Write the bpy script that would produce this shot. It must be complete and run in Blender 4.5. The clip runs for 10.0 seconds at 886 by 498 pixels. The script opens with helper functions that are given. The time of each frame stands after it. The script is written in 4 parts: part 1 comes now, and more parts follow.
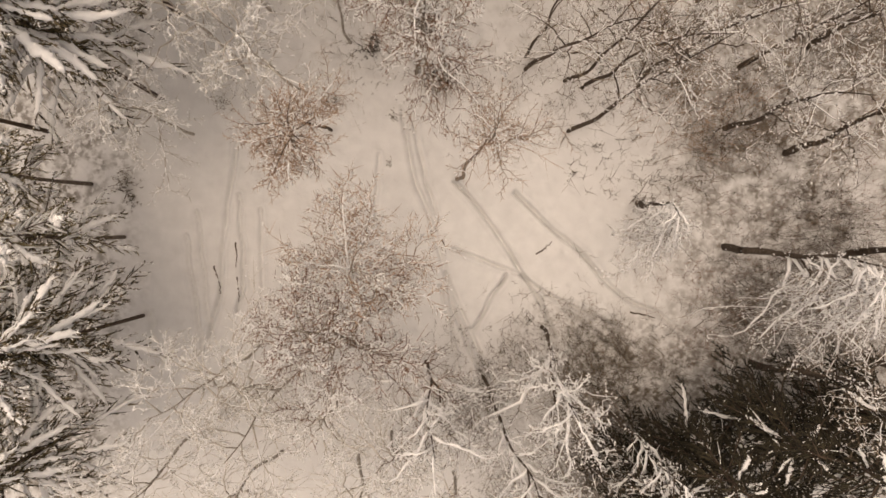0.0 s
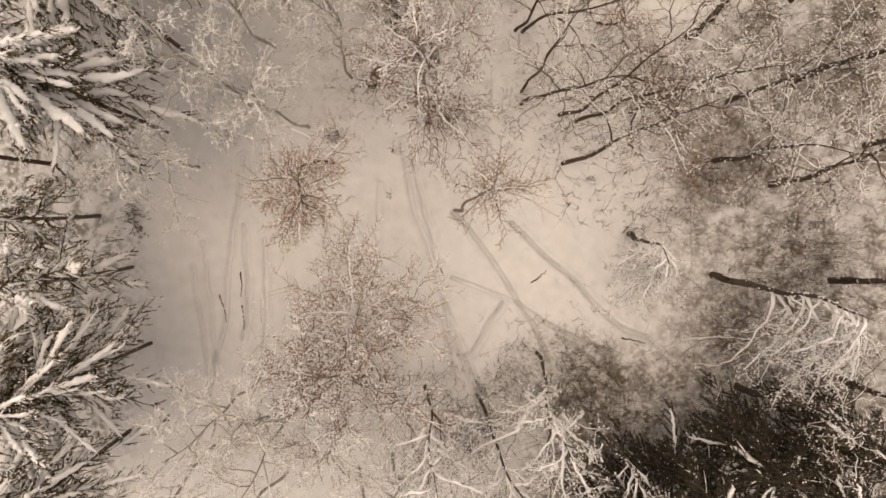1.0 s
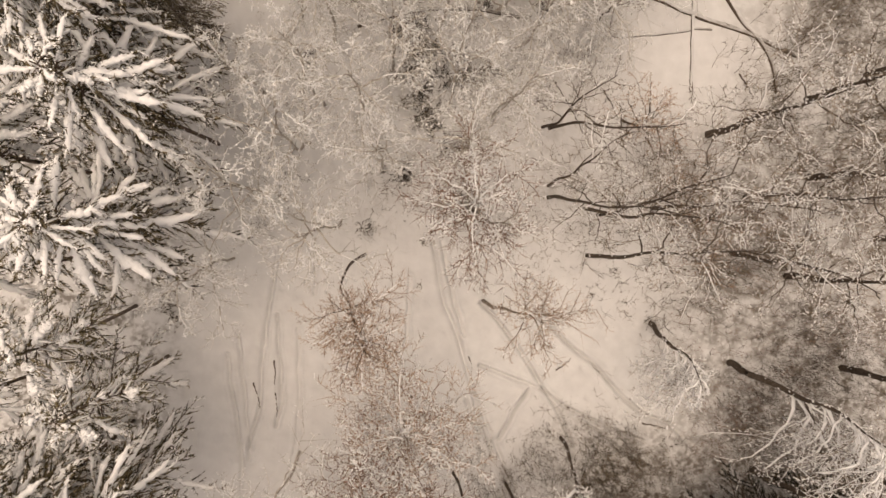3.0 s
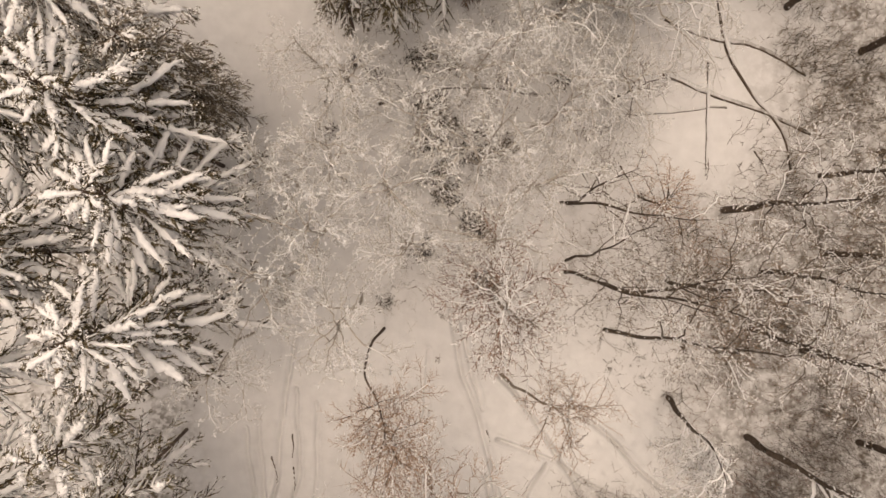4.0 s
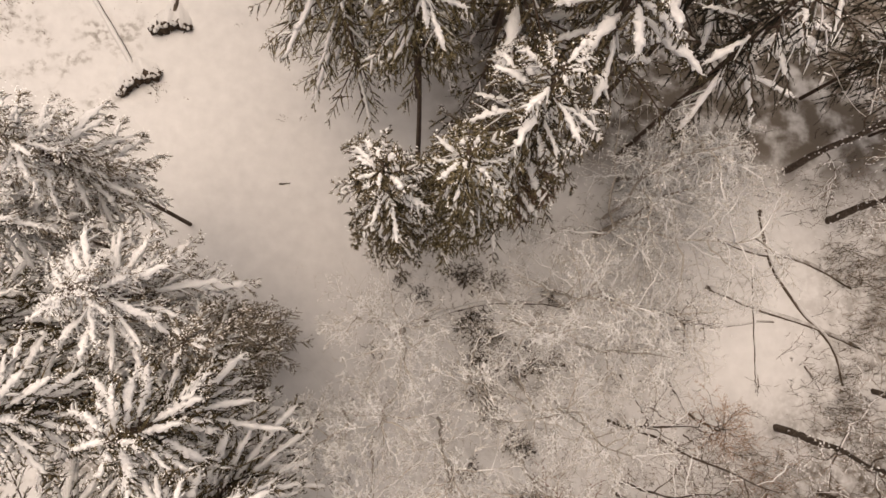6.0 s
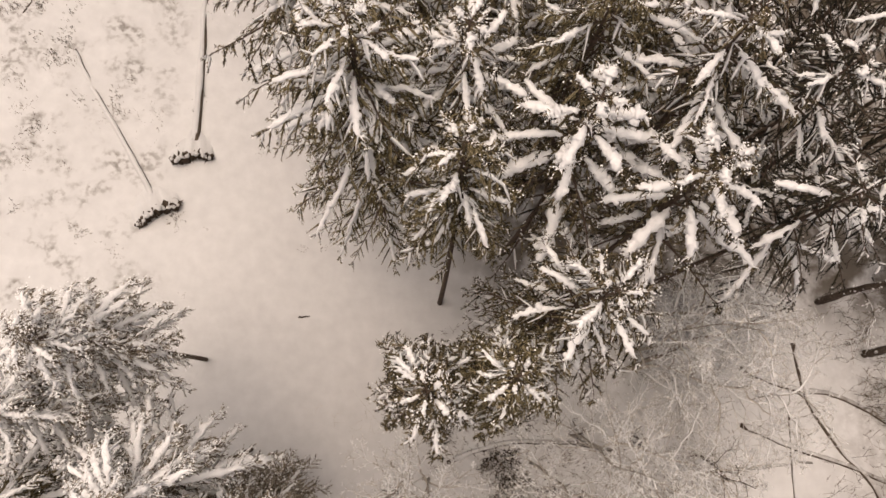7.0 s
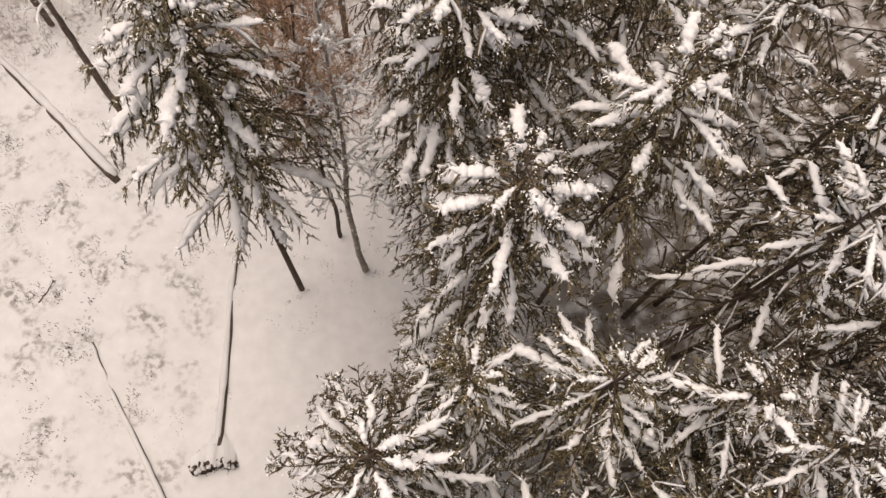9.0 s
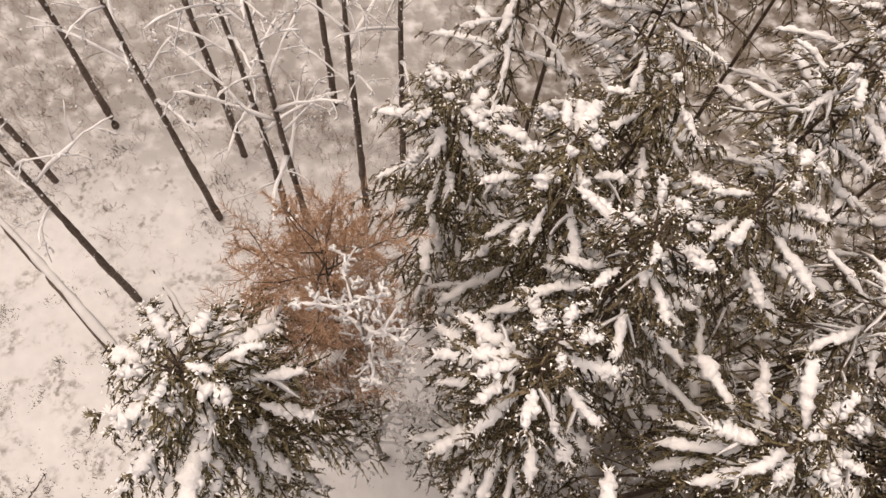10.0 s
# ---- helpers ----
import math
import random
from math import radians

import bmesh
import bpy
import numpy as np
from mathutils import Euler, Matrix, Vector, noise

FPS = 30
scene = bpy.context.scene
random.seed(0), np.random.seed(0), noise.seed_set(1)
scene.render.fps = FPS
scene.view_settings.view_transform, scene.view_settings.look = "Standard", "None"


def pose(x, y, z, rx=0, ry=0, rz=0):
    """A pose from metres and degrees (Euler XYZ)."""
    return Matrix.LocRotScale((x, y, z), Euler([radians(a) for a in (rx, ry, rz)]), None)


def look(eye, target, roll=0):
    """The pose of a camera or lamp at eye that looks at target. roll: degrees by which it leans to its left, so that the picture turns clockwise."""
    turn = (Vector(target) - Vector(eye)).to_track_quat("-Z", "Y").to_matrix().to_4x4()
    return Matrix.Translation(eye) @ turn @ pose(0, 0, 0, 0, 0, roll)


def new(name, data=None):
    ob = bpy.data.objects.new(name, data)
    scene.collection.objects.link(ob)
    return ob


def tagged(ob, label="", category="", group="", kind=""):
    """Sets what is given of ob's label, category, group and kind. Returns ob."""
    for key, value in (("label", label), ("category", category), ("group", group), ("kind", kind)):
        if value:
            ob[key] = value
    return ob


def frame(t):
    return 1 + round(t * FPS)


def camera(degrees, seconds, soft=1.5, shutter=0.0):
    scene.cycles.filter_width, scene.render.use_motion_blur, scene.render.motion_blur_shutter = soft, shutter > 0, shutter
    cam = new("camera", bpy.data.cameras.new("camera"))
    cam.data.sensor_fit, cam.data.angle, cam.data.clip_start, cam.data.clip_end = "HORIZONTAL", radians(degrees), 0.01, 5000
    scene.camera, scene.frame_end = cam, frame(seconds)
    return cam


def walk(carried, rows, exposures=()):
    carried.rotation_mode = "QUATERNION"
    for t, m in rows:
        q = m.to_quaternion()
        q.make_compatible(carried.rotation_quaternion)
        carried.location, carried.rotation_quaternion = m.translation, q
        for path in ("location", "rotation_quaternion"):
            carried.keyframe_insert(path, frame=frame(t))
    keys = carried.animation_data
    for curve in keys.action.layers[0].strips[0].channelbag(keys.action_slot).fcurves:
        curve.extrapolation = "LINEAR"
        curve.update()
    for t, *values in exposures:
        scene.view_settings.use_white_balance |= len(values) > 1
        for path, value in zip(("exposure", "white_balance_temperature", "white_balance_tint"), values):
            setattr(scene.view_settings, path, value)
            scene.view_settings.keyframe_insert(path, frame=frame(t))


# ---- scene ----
cam = camera(65.1, 10.0, 1.5)
PATH = [
    (0.0, -1.332, 7.745, 31.179, -0.770, -1.055, 3.867),
    (0.5, -1.409, 8.705, 31.987, -1.646, -1.550, 3.922),
    (1.0, -1.779, 9.597, 32.213, -1.699, -1.716, 3.811),
    (1.5, -2.271, 10.552, 32.413, -1.709, -2.002, 3.880),
    (2.0, -2.853, 11.595, 32.645, -1.798, -2.364, 3.885),
    (2.5, -3.503, 12.685, 32.798, -1.913, -2.716, 3.964),
    (3.8, -5.079, 15.711, 33.157, -0.807, -2.993, 4.503),
    (4.0, -5.274, 16.221, 33.153, -0.060, -2.940, 4.509),
    (4.5, -5.721, 17.635, 33.168, 1.535, -2.712, 4.736),
    (5.0, -6.185, 19.109, 33.154, 3.340, -2.424, 4.766),
    (5.2, -6.423, 19.745, 33.137, 4.030, -2.354, 4.911),
    (6.3, -7.957, 23.540, 32.998, 7.953, -2.312, 4.553),
    (6.5, -8.191, 24.296, 32.908, 8.867, -2.254, 4.684),
    (7.0, -8.852, 26.222, 32.738, 11.152, -2.156, 4.780),
    (7.5, -9.513, 28.228, 32.678, 13.432, -2.138, 4.656),
    (8.0, -10.183, 30.428, 32.633, 15.401, -2.052, 4.384),
    (8.5, -10.921, 32.906, 32.757, 17.254, -2.152, 4.147),
    (9.0, -11.737, 35.704, 32.753, 19.241, -2.274, 3.988),
    (9.5, -12.612, 38.698, 32.720, 21.396, -2.422, 3.863),
    (10.0, -13.560, 41.908, 32.683, 23.760, -2.603, 4.035),
]
# seconds, stops, kelvin, tint
EXPOSURES = [(0.0, 0.78, 8300, 15.5), (2.0, 0.81, 8300, 15.5), (5.0, 0.81, 8100, 16), (7.0, 0.80, 7700, 16.5), (9.0, 0.82, 7400, 16), (9.5, 0.86, 7550, 17), (10.0, 0.83, 7700, 18)]
walk(cam, [(t, pose(x, y, z, rx, ry, rz)) for t, x, y, z, rx, ry, rz in PATH], EXPOSURES)
SKY, SUN = 0.04, 1.3

# ---- light ----
world = bpy.data.worlds.new("overcast_sky")
scene.world = world
world.use_nodes = True
wn, wl = world.node_tree.nodes, world.node_tree.links
sky = wn.new("ShaderNodeTexSky")
sky.sky_type = "NISHITA"
sky.sun_disc = False
sky.sun_elevation = radians(80)
sky.sun_rotation = radians(299)
sky.air_density, sky.dust_density, sky.ozone_density = 0.5, 6.0, 0.6
wl.new(sky.outputs[0], wn["Background"].inputs[0])
wn["Background"].inputs[1].default_value = SKY
sun_data = bpy.data.lights.new("sun", "SUN")
sun_data.energy, sun_data.angle, sun_data.color = SUN, radians(80), (1.0, 0.97, 0.935)
sun = new("sun", sun_data)
sun.matrix_world = look((-9, 5, 60), (0, 0, 0))

# ---- materials ----


def material(name, stops, scale=4.0, detail=6.0, rough=0.8, bump=0.3, bump_scale=None, island=0.0, spec=0.3, big=0.35):
    """Principled surface: colour from noise at two scales through a ramp, fine relief, and a little change from piece to piece."""
    m = bpy.data.materials.new(name)
    m.use_nodes = True
    n, l = m.node_tree.nodes, m.node_tree.links
    p = n["Principled BSDF"]
    p.inputs["Roughness"].default_value = rough
    p.inputs["Specular IOR Level"].default_value = spec
    co = n.new("ShaderNodeTexCoord")
    fine, wide = n.new("ShaderNodeTexNoise"), n.new("ShaderNodeTexNoise")
    for t, s in ((fine, scale), (wide, scale * 0.13)):
        t.inputs["Scale"].default_value, t.inputs["Detail"].default_value = s, detail
        l.new(co.outputs["Object"], t.inputs["Vector"])
    mix = n.new("ShaderNodeMix")
    mix.inputs[0].default_value = big
    l.new(fine.outputs["Fac"], mix.inputs[2])
    l.new(wide.outputs["Fac"], mix.inputs[3])
    out = mix.outputs[0]
    if island:
        geo, add = n.new("ShaderNodeNewGeometry"), n.new("ShaderNodeMath")
        add.operation = "MULTIPLY_ADD"
        add.inputs[1].default_value = island
        l.new(geo.outputs["Random Per Island"], add.inputs[0])
        sub = n.new("ShaderNodeMath")
        sub.operation = "SUBTRACT"
        sub.inputs[1].default_value = island * 0.5
        l.new(out, sub.inputs[0])
        l.new(sub.outputs[0], add.inputs[2])
        out = add.outputs[0]
    ramp = n.new("ShaderNodeValToRGB")
    ramp.color_ramp.elements[0].position, ramp.color_ramp.elements[1].position = 0.3, 0.7
    els = ramp.color_ramp.elements
    els[0].color, els[1].color = (*stops[0], 1), (*stops[-1], 1)
    for i, c in enumerate(stops[1:-1]):
        els.new(0.3 + 0.4 * (i + 1) / (len(stops) - 1)).color = (*c, 1)
    l.new(out, ramp.inputs[0])
    l.new(ramp.outputs[0], p.inputs["Base Color"])
    if bump:
        rel, b = n.new("ShaderNodeTexNoise"), n.new("ShaderNodeBump")
        rel.inputs["Scale"].default_value, rel.inputs["Detail"].default_value = bump_scale or scale * 3, 4
        l.new(co.outputs["Object"], rel.inputs["Vector"])
        b.inputs["Strength"].default_value, b.inputs["Distance"].default_value = bump, 0.03
        l.new(rel.outputs["Fac"], b.inputs["Height"])
        l.new(b.outputs[0], p.inputs["Normal"])
    return m


M_GROUND = material("lying_snow", [(0.60, 0.597, 0.594), (0.66, 0.657, 0.654), (0.72, 0.717, 0.714)], 1.6, 8, 0.75, 0.8, 4.0)
gn, gl = M_GROUND.node_tree.nodes, M_GROUND.node_tree.links
base = gn["Principled BSDF"].inputs["Base Color"]
clean = base.links[0].from_socket
where, axes = gn.new("ShaderNodeTexCoord"), gn.new("ShaderNodeSeparateXYZ")
gl.new(where.outputs["Object"], axes.inputs[0])


def span(source, lo, hi, top=1.0):
    """A smooth rise from 0 at lo to top at hi."""
    node = gn.new("ShaderNodeMapRange")
    node.interpolation_type = "SMOOTHSTEP"
    gl.new(source, node.inputs[0])
    node.inputs[1].default_value, node.inputs[2].default_value, node.inputs[4].default_value = lo, hi, top
    return node.outputs[0]


def both(a, b, how="MULTIPLY"):
    node = gn.new("ShaderNodeMath")
    node.operation = how
    gl.new(a, node.inputs[0])
    gl.new(b, node.inputs[1])
    return node.outputs[0]


def mottle(scale, lo, hi):
    tex = gn.new("ShaderNodeTexNoise")
    tex.inputs["Scale"].default_value, tex.inputs["Detail"].default_value = scale, 7
    gl.new(where.outputs["Object"], tex.inputs["Vector"])
    return span(tex.outputs["Fac"], lo, hi)


# withered grass shows through the thin snow of the western field; moss in the eastern brush; tree shade painted dark on
# the snow
field = both(span(axes.outputs[0], -60.0, -46.0), both(both(mottle(3.2, 0.40, 0.66), mottle(0.55, 0.46, 0.66)), span(axes.outputs[0], -20.0, -24.0, 0.72)))
# shade between the stand's spruces, painted dark brown on the snow
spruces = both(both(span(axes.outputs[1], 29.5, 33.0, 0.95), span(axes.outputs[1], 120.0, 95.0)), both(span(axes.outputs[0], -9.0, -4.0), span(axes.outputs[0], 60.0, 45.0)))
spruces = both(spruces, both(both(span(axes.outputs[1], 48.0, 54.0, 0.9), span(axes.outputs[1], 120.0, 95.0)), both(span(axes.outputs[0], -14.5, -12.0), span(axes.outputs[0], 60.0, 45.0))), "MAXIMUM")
bushes = both(both(span(axes.outputs[0], 6.0, 13.0, 1.0), span(axes.outputs[0], 40.0, 30.0)), both(span(axes.outputs[1], 22.5, 18.0), span(axes.outputs[1], -9.0, -4.0)))
edges = both(both(span(axes.outputs[0], 8.5, 17.0, 1.0), span(axes.outputs[0], 40.0, 30.0)), both(span(axes.outputs[1], 40.0, 34.0), span(axes.outputs[1], 14.0, 22.0)))
# shade of the pine wood, put into the ground colour
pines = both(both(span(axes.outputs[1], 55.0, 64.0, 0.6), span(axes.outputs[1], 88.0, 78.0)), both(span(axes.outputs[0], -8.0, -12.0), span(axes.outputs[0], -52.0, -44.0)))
# south-east corner and western edge: more tree shade painted on the ground
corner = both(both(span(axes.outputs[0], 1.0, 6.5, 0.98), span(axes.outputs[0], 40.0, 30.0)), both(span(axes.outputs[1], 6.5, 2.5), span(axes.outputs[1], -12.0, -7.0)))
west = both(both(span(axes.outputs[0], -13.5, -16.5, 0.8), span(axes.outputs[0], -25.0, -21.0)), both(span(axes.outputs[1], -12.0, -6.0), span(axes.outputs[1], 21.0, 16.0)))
grove = both(both(span(axes.outputs[1], 12.5, 16.0, 0.18), span(axes.outputs[1], 29.5, 27.0)), both(span(axes.outputs[0], -9.5, -6.0), span(axes.outputs[0], 6.0, 3.0)))
grove = both(grove, mottle(1.3, 0.48, 0.64))
# eastern moss, mixed with the painted shade of edges and corner
east_moss_shade = both(both(both(mottle(1.3, 0.22, 0.74), mottle(4.5, 0.22, 0.58)), mottle(0.3, 0.22, 0.50)), both(both(bushes, edges, "MAXIMUM"), corner, "MAXIMUM"))
shade_moss = both(both(mottle(0.9, 0.28, 0.58), both(spruces, pines, "MAXIMUM")), east_moss_shade, "MAXIMUM")
shade_moss = both(shade_moss, both(both(both(corner, west, "MAXIMUM"), mottle(1.1, 0.36, 0.62)), mottle(4.0, 0.36, 0.58)), "MAXIMUM")
share = both(both(field, grove, "MAXIMUM"), shade_moss, "MAXIMUM")
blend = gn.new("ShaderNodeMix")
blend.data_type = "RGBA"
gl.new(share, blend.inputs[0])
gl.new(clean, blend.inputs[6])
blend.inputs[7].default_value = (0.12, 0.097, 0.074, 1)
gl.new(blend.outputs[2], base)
M_SNOW = material("fresh_snow", [(0.92, 0.92, 0.92), (0.96, 0.96, 0.96)], 6, 5, 0.7, 0.9, 16.0)
M_BARK = material("dark_bark", [(0.040, 0.030, 0.022), (0.09, 0.068, 0.052), (0.17, 0.135, 0.11)], 9, 8, 0.95, 0.8)
M_SPRUCE_BARK = material("spruce_bark", [(0.045, 0.030, 0.022), (0.10, 0.068, 0.05), (0.15, 0.11, 0.085)], 8, 8, 0.95, 0.8)
M_PINE_BARK = material("grey_brown_bark", [(0.08, 0.058, 0.045), (0.17, 0.13, 0.105), (0.27, 0.22, 0.18)], 6, 8, 0.95, 0.7)
M_TWIG = material("grey_brown_twig", [(0.09, 0.065, 0.045), (0.19, 0.145, 0.105), (0.30, 0.24, 0.185)], 7, 4, 0.9, 0.0, None, 0.6)
M_RED_TWIG = material("red_brown_twig", [(0.11, 0.058, 0.037), (0.20, 0.112, 0.075), (0.29, 0.175, 0.122)], 7, 4, 0.9, 0.0, None, 0.6)
M_RUST_TWIG = material("rust_brown_twig", [(0.26, 0.15, 0.092), (0.38, 0.235, 0.15), (0.49, 0.33, 0.225)], 7, 4, 0.9, 0.0, None, 0.6)
M_PALE_RUST_TWIG = material("pale_rust_twig", [(0.22, 0.14, 0.095), (0.35, 0.24, 0.17), (0.47, 0.34, 0.255)], 7, 4, 0.9, 0.0, None, 0.6)
M_NEEDLE = material("spruce_needles", [(0.010, 0.008, 0.005), (0.032, 0.025, 0.012), (0.080, 0.062, 0.029), (0.145, 0.113, 0.058), (0.25, 0.20, 0.13)], 30, 5, 0.8, 0.0, None, 0.5, big=0.15)
M_OLIVE_NEEDLE = material("olive_spruce_needles", [(0.015, 0.011, 0.006), (0.050, 0.039, 0.018), (0.115, 0.090, 0.042), (0.20, 0.162, 0.085), (0.32, 0.27, 0.17)], 30, 5, 0.8, 0.0, None, 0.5, big=0.15)
# darker copy of the spruce needles, with shade painted into the colour
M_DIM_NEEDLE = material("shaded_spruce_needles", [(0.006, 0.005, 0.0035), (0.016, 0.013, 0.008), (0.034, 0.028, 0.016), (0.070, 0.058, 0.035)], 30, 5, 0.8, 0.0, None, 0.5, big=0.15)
M_RUST_NEEDLE = material("rusty_needles", [(0.04, 0.02, 0.012), (0.095, 0.052, 0.032), (0.17, 0.10, 0.062), (0.28, 0.19, 0.13)], 20, 5, 0.85, 0.0, None, 0.5, big=0.2)
M_BROWN_NEEDLE = material("browned_needles", [(0.07, 0.052, 0.036), (0.15, 0.12, 0.085), (0.27, 0.23, 0.175), (0.46, 0.42, 0.36)], 20, 5, 0.85, 0.0, None, 0.5, big=0.2)
M_FROST_TWIG = material("frosted_twig", [(0.40, 0.37, 0.325), (0.58, 0.55, 0.505), (0.76, 0.735, 0.70)], 6, 4, 0.9, 0.0, None, 0.6)
M_FROST_BARK = material("frosted_birch_bark", [(0.26, 0.225, 0.19), (0.47, 0.43, 0.38), (0.66, 0.62, 0.57)], 5, 8, 0.9, 0.5)
M_BIRCH_BARK = material("pale_birch_bark", [(0.14, 0.11, 0.09), (0.32, 0.275, 0.23), (0.52, 0.47, 0.42)], 5, 8, 0.9, 0.5)
M_GRASS = material("withered_brush", [(0.05, 0.038, 0.026), (0.11, 0.08, 0.055), (0.20, 0.15, 0.10)], 6, 4, 0.95, 0.0, None, 0.7)
M_SOIL = material("torn_soil", [(0.025, 0.018, 0.013), (0.07, 0.05, 0.036), (0.13, 0.095, 0.07)], 7, 9, 1.0, 1.0)

# ---- mesh helpers ----


def mesh_of(name, verts, faces, mat, smooth=True):
    """One mesh from an array of points and arrays of faces, each array of one face size."""
    me = bpy.data.meshes.new(name)
    faces = [f for f in faces if len(f)]
    me.vertices.add(len(verts))
    me.vertices.foreach_set("co", np.ascontiguousarray(verts, np.float32).ravel())
    idx = np.concatenate([f.ravel() for f in faces]).astype(np.int32)
    tot = np.concatenate([np.full(len(f), f.shape[1]) for f in faces]).astype(np.int32)
    me.loops.add(len(idx))
    me.loops.foreach_set("vertex_index", idx)
    me.polygons.add(len(tot))
    me.polygons.foreach_set("loop_start", np.r_[0, np.cumsum(tot)[:-1]].astype(np.int32))
    me.polygons.foreach_set("use_smooth", np.full(len(tot), smooth))
    me.materials.append(mat)
    me.update(calc_edges=True)
    return me


def part(name, me, parent, label=""):
    ob = new(name, me)
    ob.parent = parent
    if label:
        ob["label"] = label
    return ob


class Heap:
    """Gathers points and faces of many pieces for one mesh."""

    def __init__(self):
        self.v, self.f, self.n, self.m, self.slot = [], [], 0, [], 0

    def add(self, v, faces):
        self.v.append(v.reshape(-1, 3))
        faces = [f for f in faces if len(f)]
        self.f += [f + self.n for f in faces]
        self.m += [np.full(len(f), self.slot) for f in faces]
        self.n += len(self.v[-1])

    def mesh(self, name, *mats, smooth=True):
        me = mesh_of(name, np.concatenate(self.v), self.f, mats[0], smooth)
        if len(mats) > 1:
            for extra in mats[1:]:
                me.materials.append(extra)
            me.polygons.foreach_set("material_index", np.concatenate(self.m).astype(np.int32))
        return me


def unit(a):
    return a / np.maximum(np.linalg.norm(a, axis=-1, keepdims=True), 1e-9)


def frames(p):
    """Tangent, side and upward vectors along n paths of k points."""
    t = unit(np.gradient(p, axis=1))
    side = np.cross(t, (0.013, 0.007, 1.0))
    weak = np.linalg.norm(side, axis=-1, keepdims=True) < 0.05
    side = unit(np.where(weak, np.cross(t, (1.0, 0.02, 0.0)), side))
    return t, side, np.cross(side, t)


def tubes(heap, p, r, sides=4, flat=1.0, lift=0.0, caps=True, rough=None, bumps=0.27):
    """n tapering tubes along paths p (n, k, 3) with radii r (n, k); flat squeezes them upright, lift raises them by that many radii."""
    n, k = r.shape
    if not n:
        return
    _, side, up = frames(p)
    a = np.arange(sides) * 2 * np.pi / sides + np.pi / 2
    ring = np.cos(a)[None, None, :, None] * side[:, :, None] + flat * np.sin(a)[None, None, :, None] * up[:, :, None]
    if rough is not None:
        ring = ring * (1 + rough.normal(0, bumps, (n, k, sides, 1)))
    v = p[:, :, None] + r[:, :, None, None] * ring
    if lift:
        v[..., 2] += lift * r[:, :, None]
    base = (np.arange(n) * k * sides)[:, None, None] + (np.arange(k - 1) * sides)[None, :, None]
    s = np.arange(sides)[None, None, :]
    s2 = (s + 1) % sides
    quads = np.stack([base + s, base + s2, base + sides + s2, base + sides + s], -1).reshape(-1, 4)
    out = [quads]
    if caps:
        first = np.arange(n)[:, None] * k * sides + np.arange(sides)[None, ::-1]
        last = np.arange(n)[:, None] * k * sides + (k - 1) * sides + np.arange(sides)[None, :]
        out += [first, last]
    heap.add(v, out)


def slivers(heap, a, b, r, rng):
    """Thin pointed twigs from points a to points b, r thick at the foot."""
    wide = unit(np.cross(b - a, rng.normal(0, 0.5, a.shape) + (0, 0, 1.0))) * r
    heap.add(np.stack([a + wide, b, a - wide], 1), [np.arange(3 * len(a)).reshape(-1, 3)])


BALL = bmesh.new()
bmesh.ops.create_icosphere(BALL, subdivisions=1, radius=1)
BALL_V = np.array([v.co[:] for v in BALL.verts])
BALL_F = np.array([[v.index for v in f.verts] for f in BALL.faces])
BALL.free()


def balls(heap, c, r, rng, flat=0.75):
    """Lumps of snow at centres c with radii r."""
    n = len(c)
    if not n:
        return
    v = BALL_V[None] * (1 + rng.normal(0, 0.18, (n, len(BALL_V), 1))) * np.array((1, 1, flat)) * r[:, None, None] + c[:, None]
    heap.add(v, [(BALL_F[None] + (np.arange(n) * len(BALL_V))[:, None, None]).reshape(-1, 3)])


def along(p, s):
    """Points at shares s (n, m) of n paths p (n, k, 3), and the paths' directions there."""
    k = p.shape[1]
    x = np.clip(s, 0, 1) * (k - 1)
    i = np.minimum(x.astype(int), k - 2)
    f = (x - i)[..., None]
    row = np.arange(len(p))[:, None]
    a, b = p[row, i], p[row, i + 1]
    return a + (b - a) * f, unit(b - a)


def smooth_path(points, count):
    """A Catmull-Rom curve through a few points."""
    q = np.array(points, float)
    q = np.vstack([2 * q[0] - q[1], q, 2 * q[-1] - q[-2]])
    out = []
    for u in np.linspace(0, len(points) - 1 - 1e-6, count):
        i = int(u)
        f = u - i
        a, b, c, d = q[i], q[i + 1], q[i + 2], q[i + 3]
        out.append(0.5 * (2 * b + (c - a) * f + (2 * a - 5 * b + 4 * c - d) * f * f + (3 * b - a - 3 * c + d) * f ** 3))
    return np.array(out)


